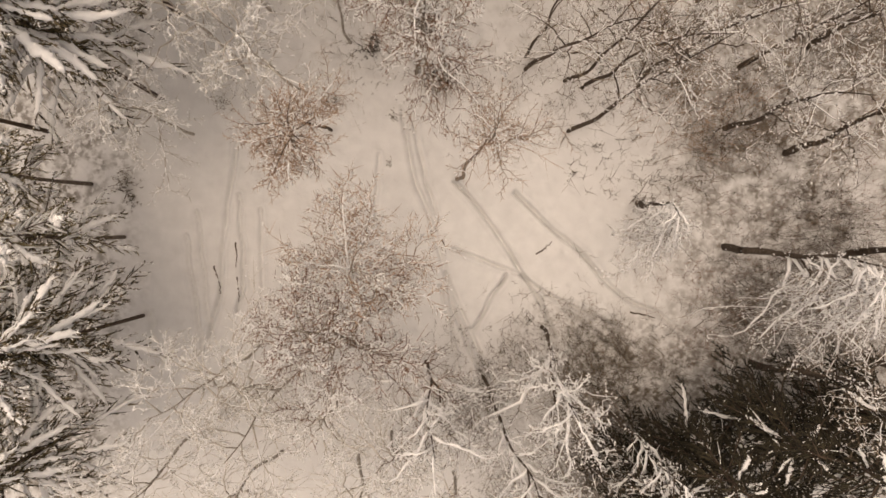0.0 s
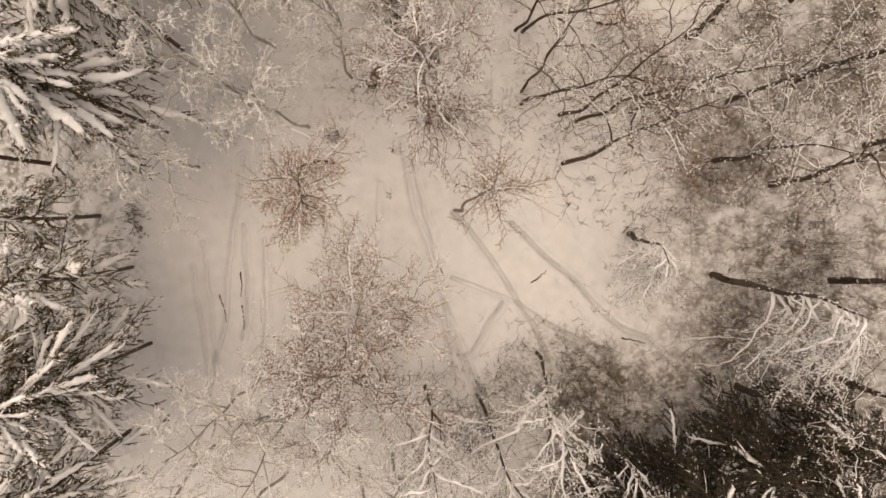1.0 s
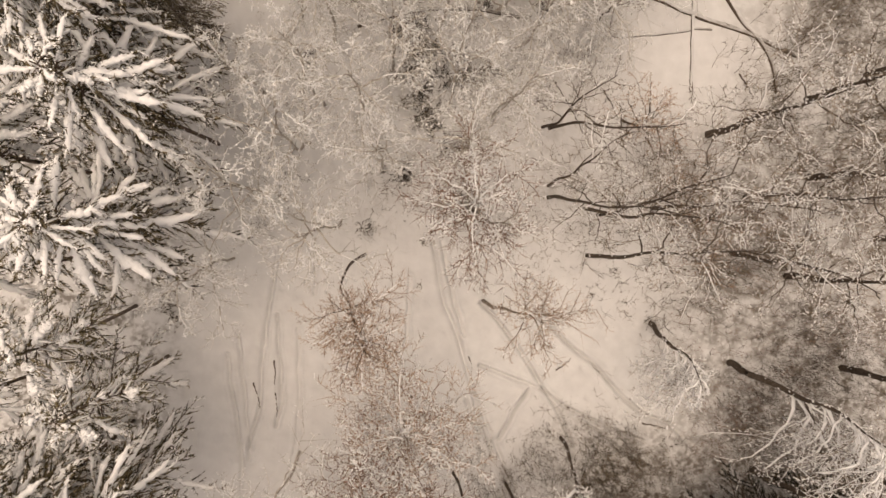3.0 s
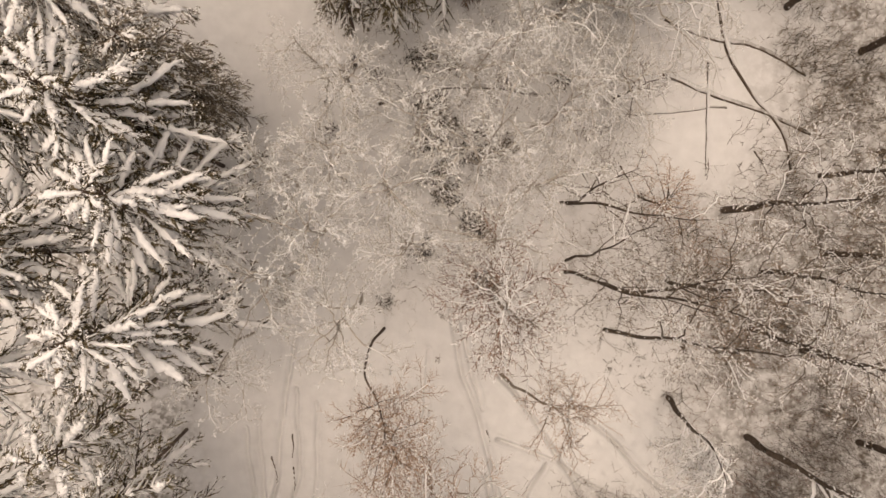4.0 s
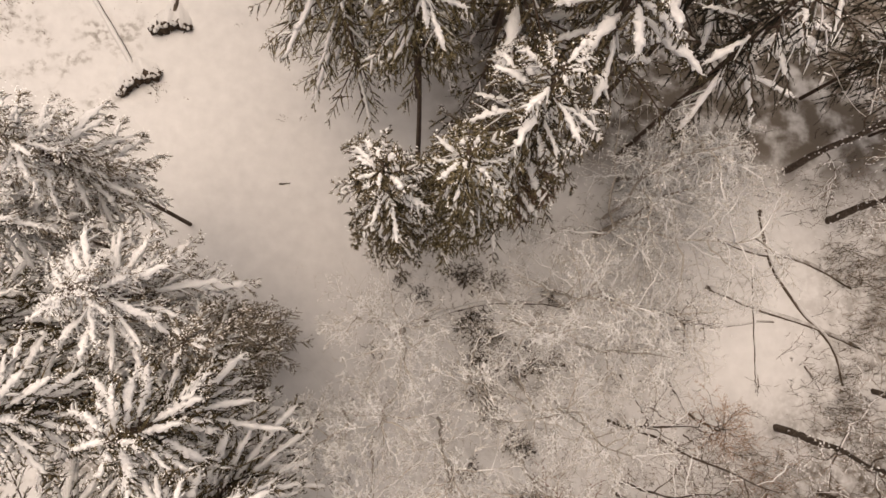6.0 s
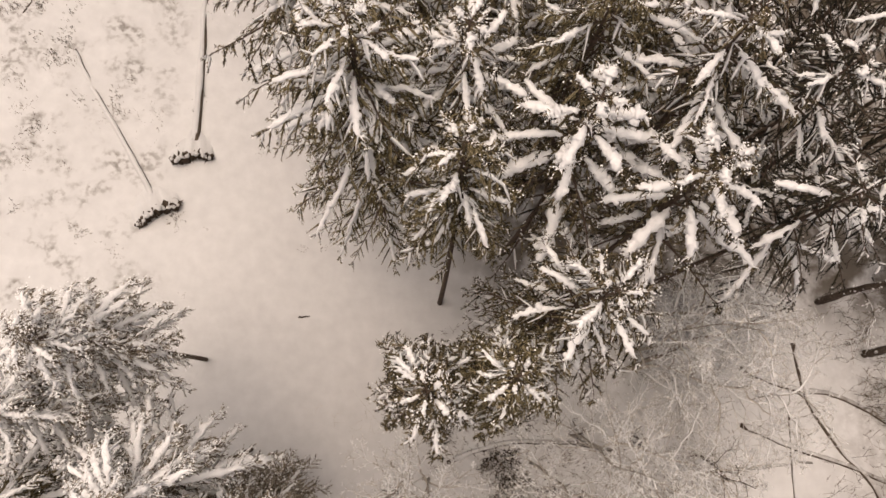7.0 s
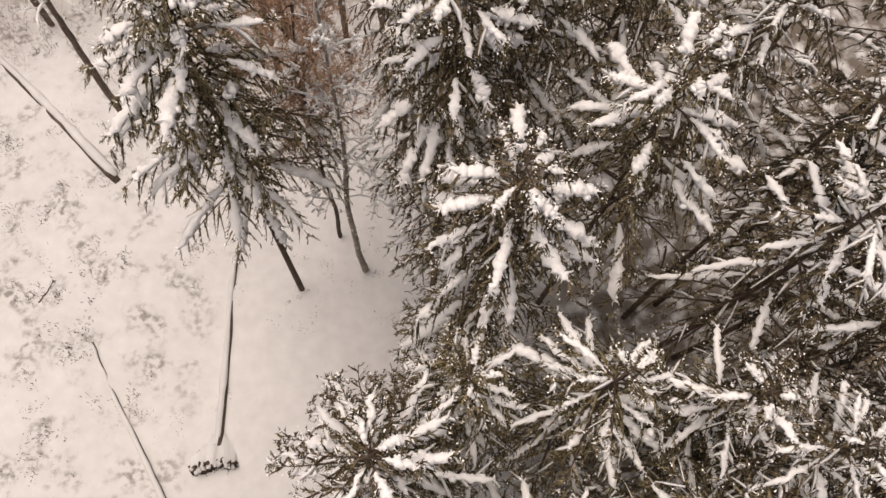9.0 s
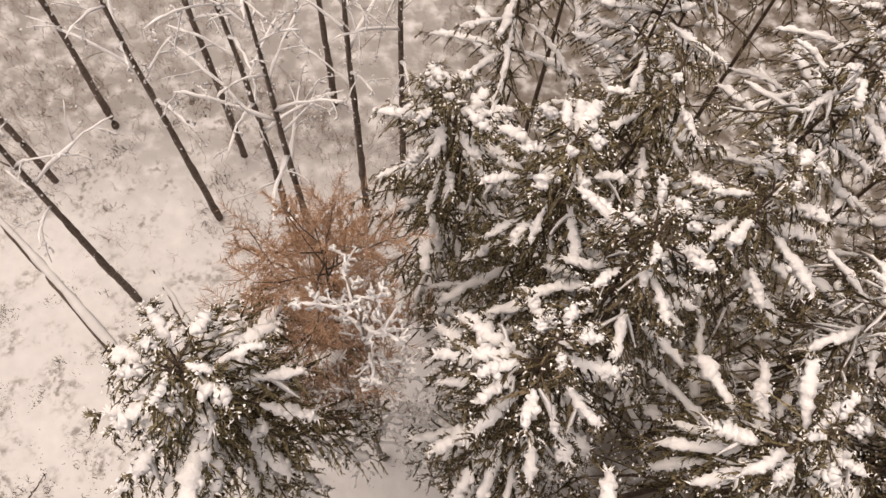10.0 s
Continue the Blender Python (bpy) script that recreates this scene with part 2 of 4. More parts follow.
# ---- ground ----
TRACKS = {
    "ski_a": (0.122, 0.33, [(-0.4, 10.4), (0.96, 9.1), (2.56, 6.97), (3.59, 5.57), (4.65, 3.78)]),
    "ski_b": (0.130, 0.33, [(2.34, 10.1), (3.9, 8.77), (5.3, 7.8), (6.3, 6.8), (7.87, 5.57), (9.24, 5.1), (10.7, 3.9)]),
    "ski_c": (0.108, 0.29, [(-0.24, 7.4), (1.38, 6.9), (3.0, 6.33), (4.67, 5.38), (7.97, 4.24)]),
    "ski_d": (0.130, 0.24, [(-3.0, 13.4), (-2.3, 10.73), (-1.53, 8.95), (-0.42, 6.12), (0.81, 3.54), (2.0, 1.5)]),
    "ski_d2": (0.108, 0.20, [(-2.5, 13.2), (-1.8, 10.7), (-1.1, 8.8)]),
    "ski_e": (0.108, 0.29, [(2.2, 6.4), (1.49, 5.18), (1.04, 4.1), (0.66, 3.75)]),
    "ski_f": (0.101, 0.29, [(-0.6, 6.3), (0.1, 4.3), (1.3, 2.0), (2.3, 0.7)]),
    "ski_f2": (0.086, 0.24, [(-0.8, 5.7), (-0.1, 3.8), (0.3, 2.0)]),
    "run_g": (0.108, 0.29, [(-10.2, 12.3), (-10.4, 9.1), (-10.55, 7.3), (-10.54, 4.95), (-10.9, 2.8)]),
    "run_h": (0.094, 0.33, [(-10.0, 9.2), (-9.78, 7.36), (-9.54, 5.54), (-9.7, 3.9)]),
    "run_i": (0.101, 0.26, [(-12.2, 7.2), (-11.86, 5.4), (-11.3, 2.8), (-11.1, 0.4)]),
    "run_j": (0.101, 0.24, [(-11.8, 8.3), (-11.2, 4.9), (-10.8, 2.2)]),
    "run_k": (0.094, 0.22, [(-14.1, 6.2), (-13.7, 4.2), (-13.3, 2.5)]),
    "run_m": (0.094, 0.15, [(-3.9, 11.4), (-3.83, 8.0)]),
    "run_n": (0.094, 0.24, [(4.8, 5.1), (6.36, 4.15), (8.35, 2.66)]),
    "run_o": (0.094, 0.15, [(-8.44, 13.2), (-8.3, 10.3)]),
    "run_p": (0.094, 0.20, [(-9.0, 8.6), (-8.7, 4.8), (-8.9, 1.6)]),
}
GENTLE = [(0.05, 0.11, 0.3), (0.045, 0.23, 1.7), (0.03, 0.51, 4.1), (0.022, 1.1, 2.2), (0.012, 2.3, 0.9)]
HOLLOWS = [(-5.15, 25.5), (-4.0, 25.1), (-4.3, 22.3), (-4.8, 21.2), (-3.8, 19.1), (-2.3, 17.6), (-1.3, 14.8), (-5.0, 23.05), (-3.7, 22.4), (-2.0, 21.2), (-1.0, 21.6), (-4.3, 20.0)]


def lie(x, y):
    """Height of the snow without tracks."""
    z = 0 * x
    for a, f, o in GENTLE:
        z = z + a * np.sin(f * (x * 0.8 + y * 0.6) * 2 + o + 1.3 * np.sin(f * (y - 0.4 * x) * 1.7 + o * 2)) * np.cos(f * (y * 0.9 - x * 0.5) * 1.6 + 2 * o)
    for hx, hy in HOLLOWS:
        z = z - 0.35 * np.exp(-((x - hx) ** 2 + (y - hy) ** 2) / 0.8)
    return z


def steps(a, b, c, d, fine, coarse):
    """Grid lines: fine between b and c, widening towards a and d."""
    left = b - np.cumsum(np.minimum(coarse, fine * 1.08 ** np.arange(1, 4000)))
    right = c + np.cumsum(np.minimum(coarse, fine * 1.08 ** np.arange(1, 4000)))
    return np.r_[left[left > a][::-1], np.arange(b, c, fine), right[right < d]]


def build_ground():
    xs = np.r_[-3000, -1200, -500, -220, -120, -75, -60, steps(-50, -12.5, 9.0, 28, 0.07, 0.75), 36, 55, 90, 180, 450, 1200, 3000]
    ys = np.r_[-3000, -1200, -500, -200, -90, -45, -26, steps(-16, 1.5, 12.5, 80, 0.07, 0.7), 92, 110, 150, 260, 500, 1200, 3000]
    X, Y = np.meshgrid(xs, ys)
    Z = lie(X, Y)
    for half, deep, pts in TRACKS.values():
        deep *= 1.25
        q = smooth_path(pts, 60)
        q[:, 0] += 0.03 * np.sin(np.arange(60) * 0.31)
        cx = (xs > q[:, 0].min() - 1) & (xs < q[:, 0].max() + 1)
        cy = (ys > q[:, 1].min() - 1) & (ys < q[:, 1].max() + 1)
        gx, gy = X[np.ix_(cy, cx)], Y[np.ix_(cy, cx)]
        d = np.full(gx.shape, 9.0)
        for a, b in zip(q[:-1], q[1:]):
            ab = b - a
            u = np.clip(((gx - a[0]) * ab[0] + (gy - a[1]) * ab[1]) / (ab @ ab), 0, 1)
            d = np.minimum(d, np.hypot(gx - a[0] - u * ab[0], gy - a[1] - u * ab[1]))
        rough = 1 + 0.3 * np.sin(gx * 2.1 + gy * 3.3) * np.cos(gy * 1.3 - gx * 2.2)
        Z[np.ix_(cy, cx)] += rough * (-deep * np.exp(-((d / (0.5 * half)) ** 2)) + 0.16 * deep * np.exp(-(((d - 1.7 * half) / (0.7 * half)) ** 2)))
    rng = np.random.default_rng(5)
    for _ in range(420):
        x, y, r = rng.uniform(-38, 20), rng.uniform(-6, 66), rng.uniform(0.12, 0.45)
        cx, cy = np.abs(xs - x) < 1.5, np.abs(ys - y) < 1.5
        if cx.any() and cy.any():
            gx, gy = X[np.ix_(cy, cx)], Y[np.ix_(cy, cx)]
            Z[np.ix_(cy, cx)] += rng.uniform(-0.10, 0.12) * np.exp(-((gx - x) ** 2 + (gy - y) ** 2) / (r * r))
    for _ in range(520):
        x, y, r = rng.uniform(-12.5, 9), rng.uniform(1.5, 12.5), rng.uniform(0.09, 0.26)
        cx, cy = np.abs(xs - x) < 0.8, np.abs(ys - y) < 0.8
        gx, gy = X[np.ix_(cy, cx)], Y[np.ix_(cy, cx)]
        Z[np.ix_(cy, cx)] += rng.uniform(-0.07, 0.05) * np.exp(-((gx - x) ** 2 + (gy - y) ** 2) / (r * r))
    for _ in range(900):
        x, y, r = rng.uniform(-42, -19.5), rng.uniform(34, 66), rng.uniform(0.2, 0.55)
        if noise.noise(Vector((x * 0.2, y * 0.2, 4.0))) < -0.15:
            continue
        cx, cy = np.abs(xs - x) < 1.5, np.abs(ys - y) < 1.5
        gx, gy = X[np.ix_(cy, cx)], Y[np.ix_(cy, cx)]
        Z[np.ix_(cy, cx)] += rng.uniform(0.04, 0.20) * np.exp(-((gx - x) ** 2 + (gy - y) ** 2) / (r * r))
    h, w = X.shape
    i = (np.arange(h - 1)[:, None] * w + np.arange(w - 1)[None]).ravel()
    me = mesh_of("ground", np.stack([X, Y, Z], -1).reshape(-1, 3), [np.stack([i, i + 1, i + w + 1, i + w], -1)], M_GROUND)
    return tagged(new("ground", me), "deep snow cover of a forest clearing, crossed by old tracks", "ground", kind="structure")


build_ground()


def level(x, y):
    return float(lie(np.array(x, float), np.array(y, float)))


# ---- trees ----


def empty_at(name, x, y, label, category, group):
    ob = new(name)
    ob.location = (x, y, level(x, y) - 0.05)
    return tagged(ob, label, category, group)


def spruce(x, y, height, radius, seed, snow=1.0, thick=1.0, label="", group="", whorl=0.8, per=5, start=0.3, fill=1.0, dense=1.0, cover=0.3, powder=26, fern=0.2, needles=None, lean=(0.0, 0.0), size=1.0, inner=0.0, name="spruce_tree", category="spruce", bark=None):
    """Trunk, boughs in whorls with side twigs and needle sprays, a long lumpy pad of snow on each bough, and powder on the twigs."""
    rng = np.random.default_rng(seed)
    tree = empty_at(name, x, y, label, category, group)
    k = 10
    s = np.linspace(0, 1, k)
    sway = rng.uniform(-0.2, 0.2, 2)
    stem = np.stack([lean[0] * s + sway[0] * np.sin(s * 3), lean[1] * s + sway[1] * np.sin(s * 3), s * height], -1)[None]
    h = Heap()
    tubes(h, stem, ((0.115 if cover < 0.7 else 0.105) * (height / 20) * (1 - s) ** 0.8 + 0.018)[None], 8)
    part("trunk", h.mesh("trunk", bark or M_SPRUCE_BARK), tree)

    zs, z = [], height - 0.3
    while z > start * height:
        low = height - z
        zs += [z] * (per if low > 1.2 else 4)
        z -= whorl * rng.uniform(0.8, 1.2) * (0.78 if low < 3 else 0.95 + (0.13 if cover < 0.5 else 0.08) * (low - 3))
    zs = np.array(zs) + rng.normal(0, 0.12, len(zs))
    n = len(zs)
    below = np.clip(height - zs, 0.15, None)
    rel = np.clip(zs / height, 0, 0.995)
    az = np.arange(n) * 2.39996 + rng.normal(0, 0.35, n)
    length = radius * np.minimum(1.0, (below / (1.75 * radius)) ** 0.50) * rng.uniform(0.66, 1.16, n) + 0.12
    kb = 6
    sb = np.linspace(0, 1, kb)[None]
    young = np.clip(1 - below / 4.5, 0, 1)
    rise = (0.38 * young + 0.10 + rng.normal(0, 0.08, n))[:, None]
    drop = (0.55 - 0.15 * young + rng.normal(0, 0.08, n))[:, None]
    out = length[:, None] * (sb - 0.10 * sb ** 3)
    a = az[:, None] + rng.normal(0, 0.05, n)[:, None] * sb ** 2 + 0.012 * np.sin(sb * 7 + rng.uniform(0, 6, (n, 1)))
    foot, _ = along(np.repeat(stem, n, 0), rel[:, None])
    p = np.stack([out * np.cos(a), out * np.sin(a), length[:, None] * (rise * sb - drop * sb ** 2 + 0.14 * sb ** 4)], -1) + foot
    rw = (0.012 + 0.011 * length)[:, None] * (1 - 0.8 * sb)

    # side twigs, m on each side of a bough
    m = 7
    ts = np.linspace(0.08, 0.98, m)[None] + rng.normal(0, 0.04, (n, m))
    ts = np.concatenate([ts, ts + 0.05], 1)
    q, d = along(p, ts)
    sign = np.concatenate([np.ones((n, m)), -np.ones((n, m))], 1) * rng.uniform(0.45, 1.0, (n, 2 * m))
    c, sn = np.cos(sign), np.sin(sign)
    td = unit(np.stack([d[..., 0] * c - d[..., 1] * sn, d[..., 0] * sn + d[..., 1] * c, d[..., 2] * 0.5 - 0.42 + rng.normal(0, 0.18, sign.shape)], -1))
    tl = np.minimum((0.14 + 0.27 * fill * length[:, None] * (1.03 - np.clip(ts, 0, 1)) ** 0.55) * rng.uniform(0.55, 1.3, ts.shape), 1.0)
    t3 = np.linspace(0, 1, 3)
    tp = q[:, :, None] + td[:, :, None] * tl[:, :, None, None] * t3[None, None, :, None]
    tp[..., 2] -= 0.34 * tl[:, :, None] * t3 ** 2

    # needle sprays: slender tufts that follow the twigs
    nb = int(21 * dense)
    bs = np.linspace(0.0, 1.0, nb)[None] + rng.normal(0, 0.05, (n * 2 * m, nb))
    b0, bd = along(tp.reshape(-1, 3, 3), bs)
    b0 = b0 + rng.normal(0, 0.018, b0.shape)
    turn = np.where(np.arange(nb) % 2, 1.0, -1.0)[None] * rng.uniform(0.15, 0.95, bs.shape)
    c, sn = np.cos(turn), np.sin(turn)
    bd = unit(np.stack([bd[..., 0] * c - bd[..., 1] * sn, bd[..., 0] * sn + bd[..., 1] * c, bd[..., 2] - 0.1 + rng.normal(0, 0.25, bs.shape)], -1))
    bl = size * rng.uniform(0.07, 0.20, bs.shape)[..., None]
    wide = unit(np.cross(bd, rng.normal(0, 1, bd.shape) * 0.3 + (0, 0, 1.0))) * size * rng.uniform(0.011, 0.023, bs.shape)[..., None]
    blade = np.stack([b0 + wide, b0 + bd * bl, b0 - wide], -2).reshape(n, -1, 3)

    # a long uneven pad of snow along each bough, less of it deep in the crown
    ks = 22
    ss = np.linspace(0, 1, ks)
    shelter = np.clip(1.5 - below / 5.5, cover, 1.0)
    has = rng.uniform(0, 1, n) < (0.3 + 0.7 * snow) * shelter
    s0 = np.clip(rng.uniform(0.02, 0.14 + inner, n) + 0.17 / length, 0.05, 0.4 + 0.5 * inner)
    s1 = np.where(rng.uniform(0, 1, n) < 0.45 + 0.45 * snow, rng.uniform(0.86, 1.0, n), rng.uniform(0.45, 0.8, n))
    sp, sd = along(p, s0[:, None] + (s1 - s0)[:, None] * ss[None])
    lump = np.stack([np.interp(ss, np.linspace(0, 1, 9), row) for row in rng.uniform(0.68, 1.22, (n, 9))])
    form = np.interp(ss, [0, 0.15, 0.45, 0.75, 0.92, 1], [0.3, 0.7, 1.05, 1.0, 0.7, 0.15])[None]
    w = form * lump * np.minimum(0.056 + 0.027 * length[:, None], 0.125) * thick * rng.uniform(0.68, 1.2, (n, 1)) * rng.uniform(0.78, 1.22, (n, ks))
    shift = np.stack([np.interp(ss, np.linspace(0, 1, 7), row) for row in rng.normal(0, 0.016, (n, 7))])
    sp = sp + np.stack([-sd[..., 1], sd[..., 0], 0 * sd[..., 0]], -1) * shift[..., None] + rng.normal(0, 0.012, sp.shape)
    # arms of snow out along the side twigs, and powder on the needles
    on = rng.uniform(0, 1, (n, 2 * m)) < fern * (0.35 + 0.65 * max(snow, 0)) * shelter[:, None] * (below > 0.8)[:, None]
    tq, _ = along(tp.reshape(-1, 3, 3), rng.uniform(0, 0.12, (n * 2 * m, 1)) + np.array([[0.0, 0.45, 0.82]]))
    tq = tq.reshape(n, 2 * m, 3, 3) + rng.normal(0, 0.012, (n, 2 * m, 3, 3))
    ws = np.array([0.85, 1.0, 0.3])[None, None] * rng.uniform(0.026, 0.060, (n, 2 * m, 1)) * rng.uniform(0.65, 1.3, (n, 2 * m, 3)) * (0.4 + 0.6 * thick)
    fe = int(powder * np.clip(snow, 0.15, 1)) + 1
    pick = rng.integers(0, 2 * m, (n, fe))
    e0, ed = along(tp.reshape(-1, 3, 3), rng.uniform(0.05, 1.0, (n * 2 * m, 1)))
    row = np.arange(n)[:, None]
    e0 = e0.reshape(n, 2 * m, 3)[row, pick] + rng.normal(0, 0.07, (n, fe, 3)) + (0, 0, 0.04)
    ed = unit(rng.normal(0, 1, (n, fe, 3)) * (1, 1, 0.35))
    el = rng.uniform(0.035, 0.085, (n, fe, 1))
    ew = unit(np.cross(ed, (0.0, 0.1, 1.0))) * rng.uniform(0.012, 0.026, (n, fe, 1))
    tips = np.stack([e0 + ew, e0 + ed * el, e0 - ew], -2).reshape(n, -1, 3)
    # snowy needle tips that feather the edges of the pad
    ft = 38
    g0, gd = along(sp, rng.uniform(0.03, 1.0, (n, ft)))
    bend = np.where(np.arange(ft) % 2, 1.0, -1.0)[None] * rng.uniform(0.4, 1.0, (n, ft))
    c, sn = np.cos(bend), np.sin(bend)
    gd = unit(np.stack([gd[..., 0] * c - gd[..., 1] * sn, gd[..., 0] * sn + gd[..., 1] * c, rng.uniform(-0.35, 0.1, (n, ft))], -1))
    gw = np.stack([-gd[..., 1], gd[..., 0], 0 * gd[..., 0]], -1) * rng.uniform(0.016, 0.034, (n, ft, 1))
    tooth = np.stack([g0 + gw, g0 + gd * w.mean(1)[:, None, None] * rng.uniform(1.05, 1.75, (n, ft, 1)), g0 - gw], -2).reshape(n, -1, 3)
    gf = np.arange(tooth.shape[1]).reshape(-1, 3)
    tf = np.arange(tips.shape[1]).reshape(-1, 3)

    # the flat body of each twig, widest in the middle
    edge = np.cross(td, (0.0, 0.0, 1.0)) * (size * rng.uniform(0.020, 0.042, tl.shape) * np.clip(tl / 0.5, 0.5, 1.2))[..., None]
    waist = tp[:, :, 0] * 0.35 + tp[:, :, 1] * 0.65
    spine = np.stack([tp[:, :, 0], waist + edge, tp[:, :, 2], waist - edge], 2).reshape(n, -1, 3)
    dust = Heap()

    def clothe(rows, piece):
        h = Heap()
        for j in rows:
            h.slot = 0
            tubes(h, p[j:j + 1], rw[j:j + 1], 3)
            h.slot = 1
            h.add(spine[j], [np.arange(spine.shape[1]).reshape(-1, 4)])
            thin = blade[j].reshape(-1, 3, 3)[::3 if piece == 'treetop' else 2 if below[j] > 6.5 else 1]
            h.add(thin, [np.arange(3 * len(thin)).reshape(-1, 3)])
        limb = part(piece, h.mesh(piece, M_SPRUCE_BARK, needles or M_NEEDLE, smooth=False), tree)
        for j in rows:
            if has[j]:
                h = dust if piece == "treetop" else Heap()
                tubes(h, sp[j:j + 1], w[j:j + 1], 6 if below[j] < 8 else 4, 0.62, 0.45, rough=rng, bumps=0.2)
                if piece == "bough":
                    part("snow", h.mesh("snow", M_SNOW), limb, "white snow lying along the bough")
                dust.add(tooth[j], [gf])
                if below[j] < 7:
                    at = rng.integers(2, ks - 1, 3)
                    aside = np.stack([-sd[j, at, 1], sd[j, at, 0], 0 * at + 0.25], -1) * (w[j, at] * rng.choice((-0.8, 0.8), 3))[:, None]
                    balls(dust, sp[j, at] + aside + (0, 0, 0.02), w[j, at] * rng.uniform(0.35, 0.75, 3), rng, 0.8)
                if rng.uniform() < 0.35 * snow and piece == "bough":
                    at = sp[j, rng.integers(5, ks, 1)]
                    balls(dust, at + rng.normal(0, 0.05, (1, 3)) + (0, 0, 0.05), rng.uniform(0.06, 0.13, 1), rng)
            if on[j].any():
                tubes(dust, tq[j][on[j]], ws[j][on[j]], 3, 0.8, 0.5, caps=False)
            dust.add(tips[j], [tf])

    top = np.flatnonzero(below < 2.5)
    for j in np.flatnonzero(below >= 2.5):
        clothe([j], "bough")
    clothe(top, "treetop")
    tagged(part("powder_snow", dust.mesh("powder_snow", M_SNOW), tree, "powder and small clots of snow on the twigs"), kind="stuff")
    return tree


def wander(p, rng, amount):
    """Crooks n paths, more towards their ends."""
    n, k, _ = p.shape
    w = np.cumsum(rng.normal(0, 1, (n, k, 3)), 1)
    w -= w[:, :1]
    size = np.linalg.norm(p[:, -1] - p[:, 0], axis=-1)[:, None, None]
    return p + w * size * amount / k


def shoots(p, r, rng, count, low, high, share, spread, up, k, crook, droop=0.0, lean=(0.0, 0.0)):
    """count new branches on each path of p between the shares low and high."""
    n = len(p)
    s = low + (high - low) * (np.arange(count)[None] + rng.uniform(0, 1, (n, count))) / count
    q, d = along(p, s)
    size = np.linalg.norm(np.diff(p, axis=1), axis=-1).sum(1)[:, None]
    turn = np.arange(count)[None] * 2.4 + rng.uniform(0, 6.28, (n, 1)) + rng.normal(0, 0.4, (n, count))
    a = unit(np.cross(d, rng.normal(0, 1, 3) + (0.2, 0.1, 0.4)))
    b = np.cross(d, a)
    side = a * np.cos(turn)[..., None] + b * np.sin(turn)[..., None]
    way = unit(d * (1 - spread) + side * spread + np.array((lean[0], lean[1], up)))
    length = size * share * (1.15 - 0.6 * (s - low) / (high - low)) * rng.uniform(0.6, 1.25, (n, count))
    t = np.linspace(0, 1, k)[None, :, None]
    q, way, length = q.reshape(-1, 3), way.reshape(-1, 3), length.ravel()
    out = q[:, None] + way[:, None] * length[:, None, None] * t
    out[..., 2] -= droop * length[:, None] * np.linspace(0, 1, k)[None] ** 2
    return wander(out, rng, crook), length


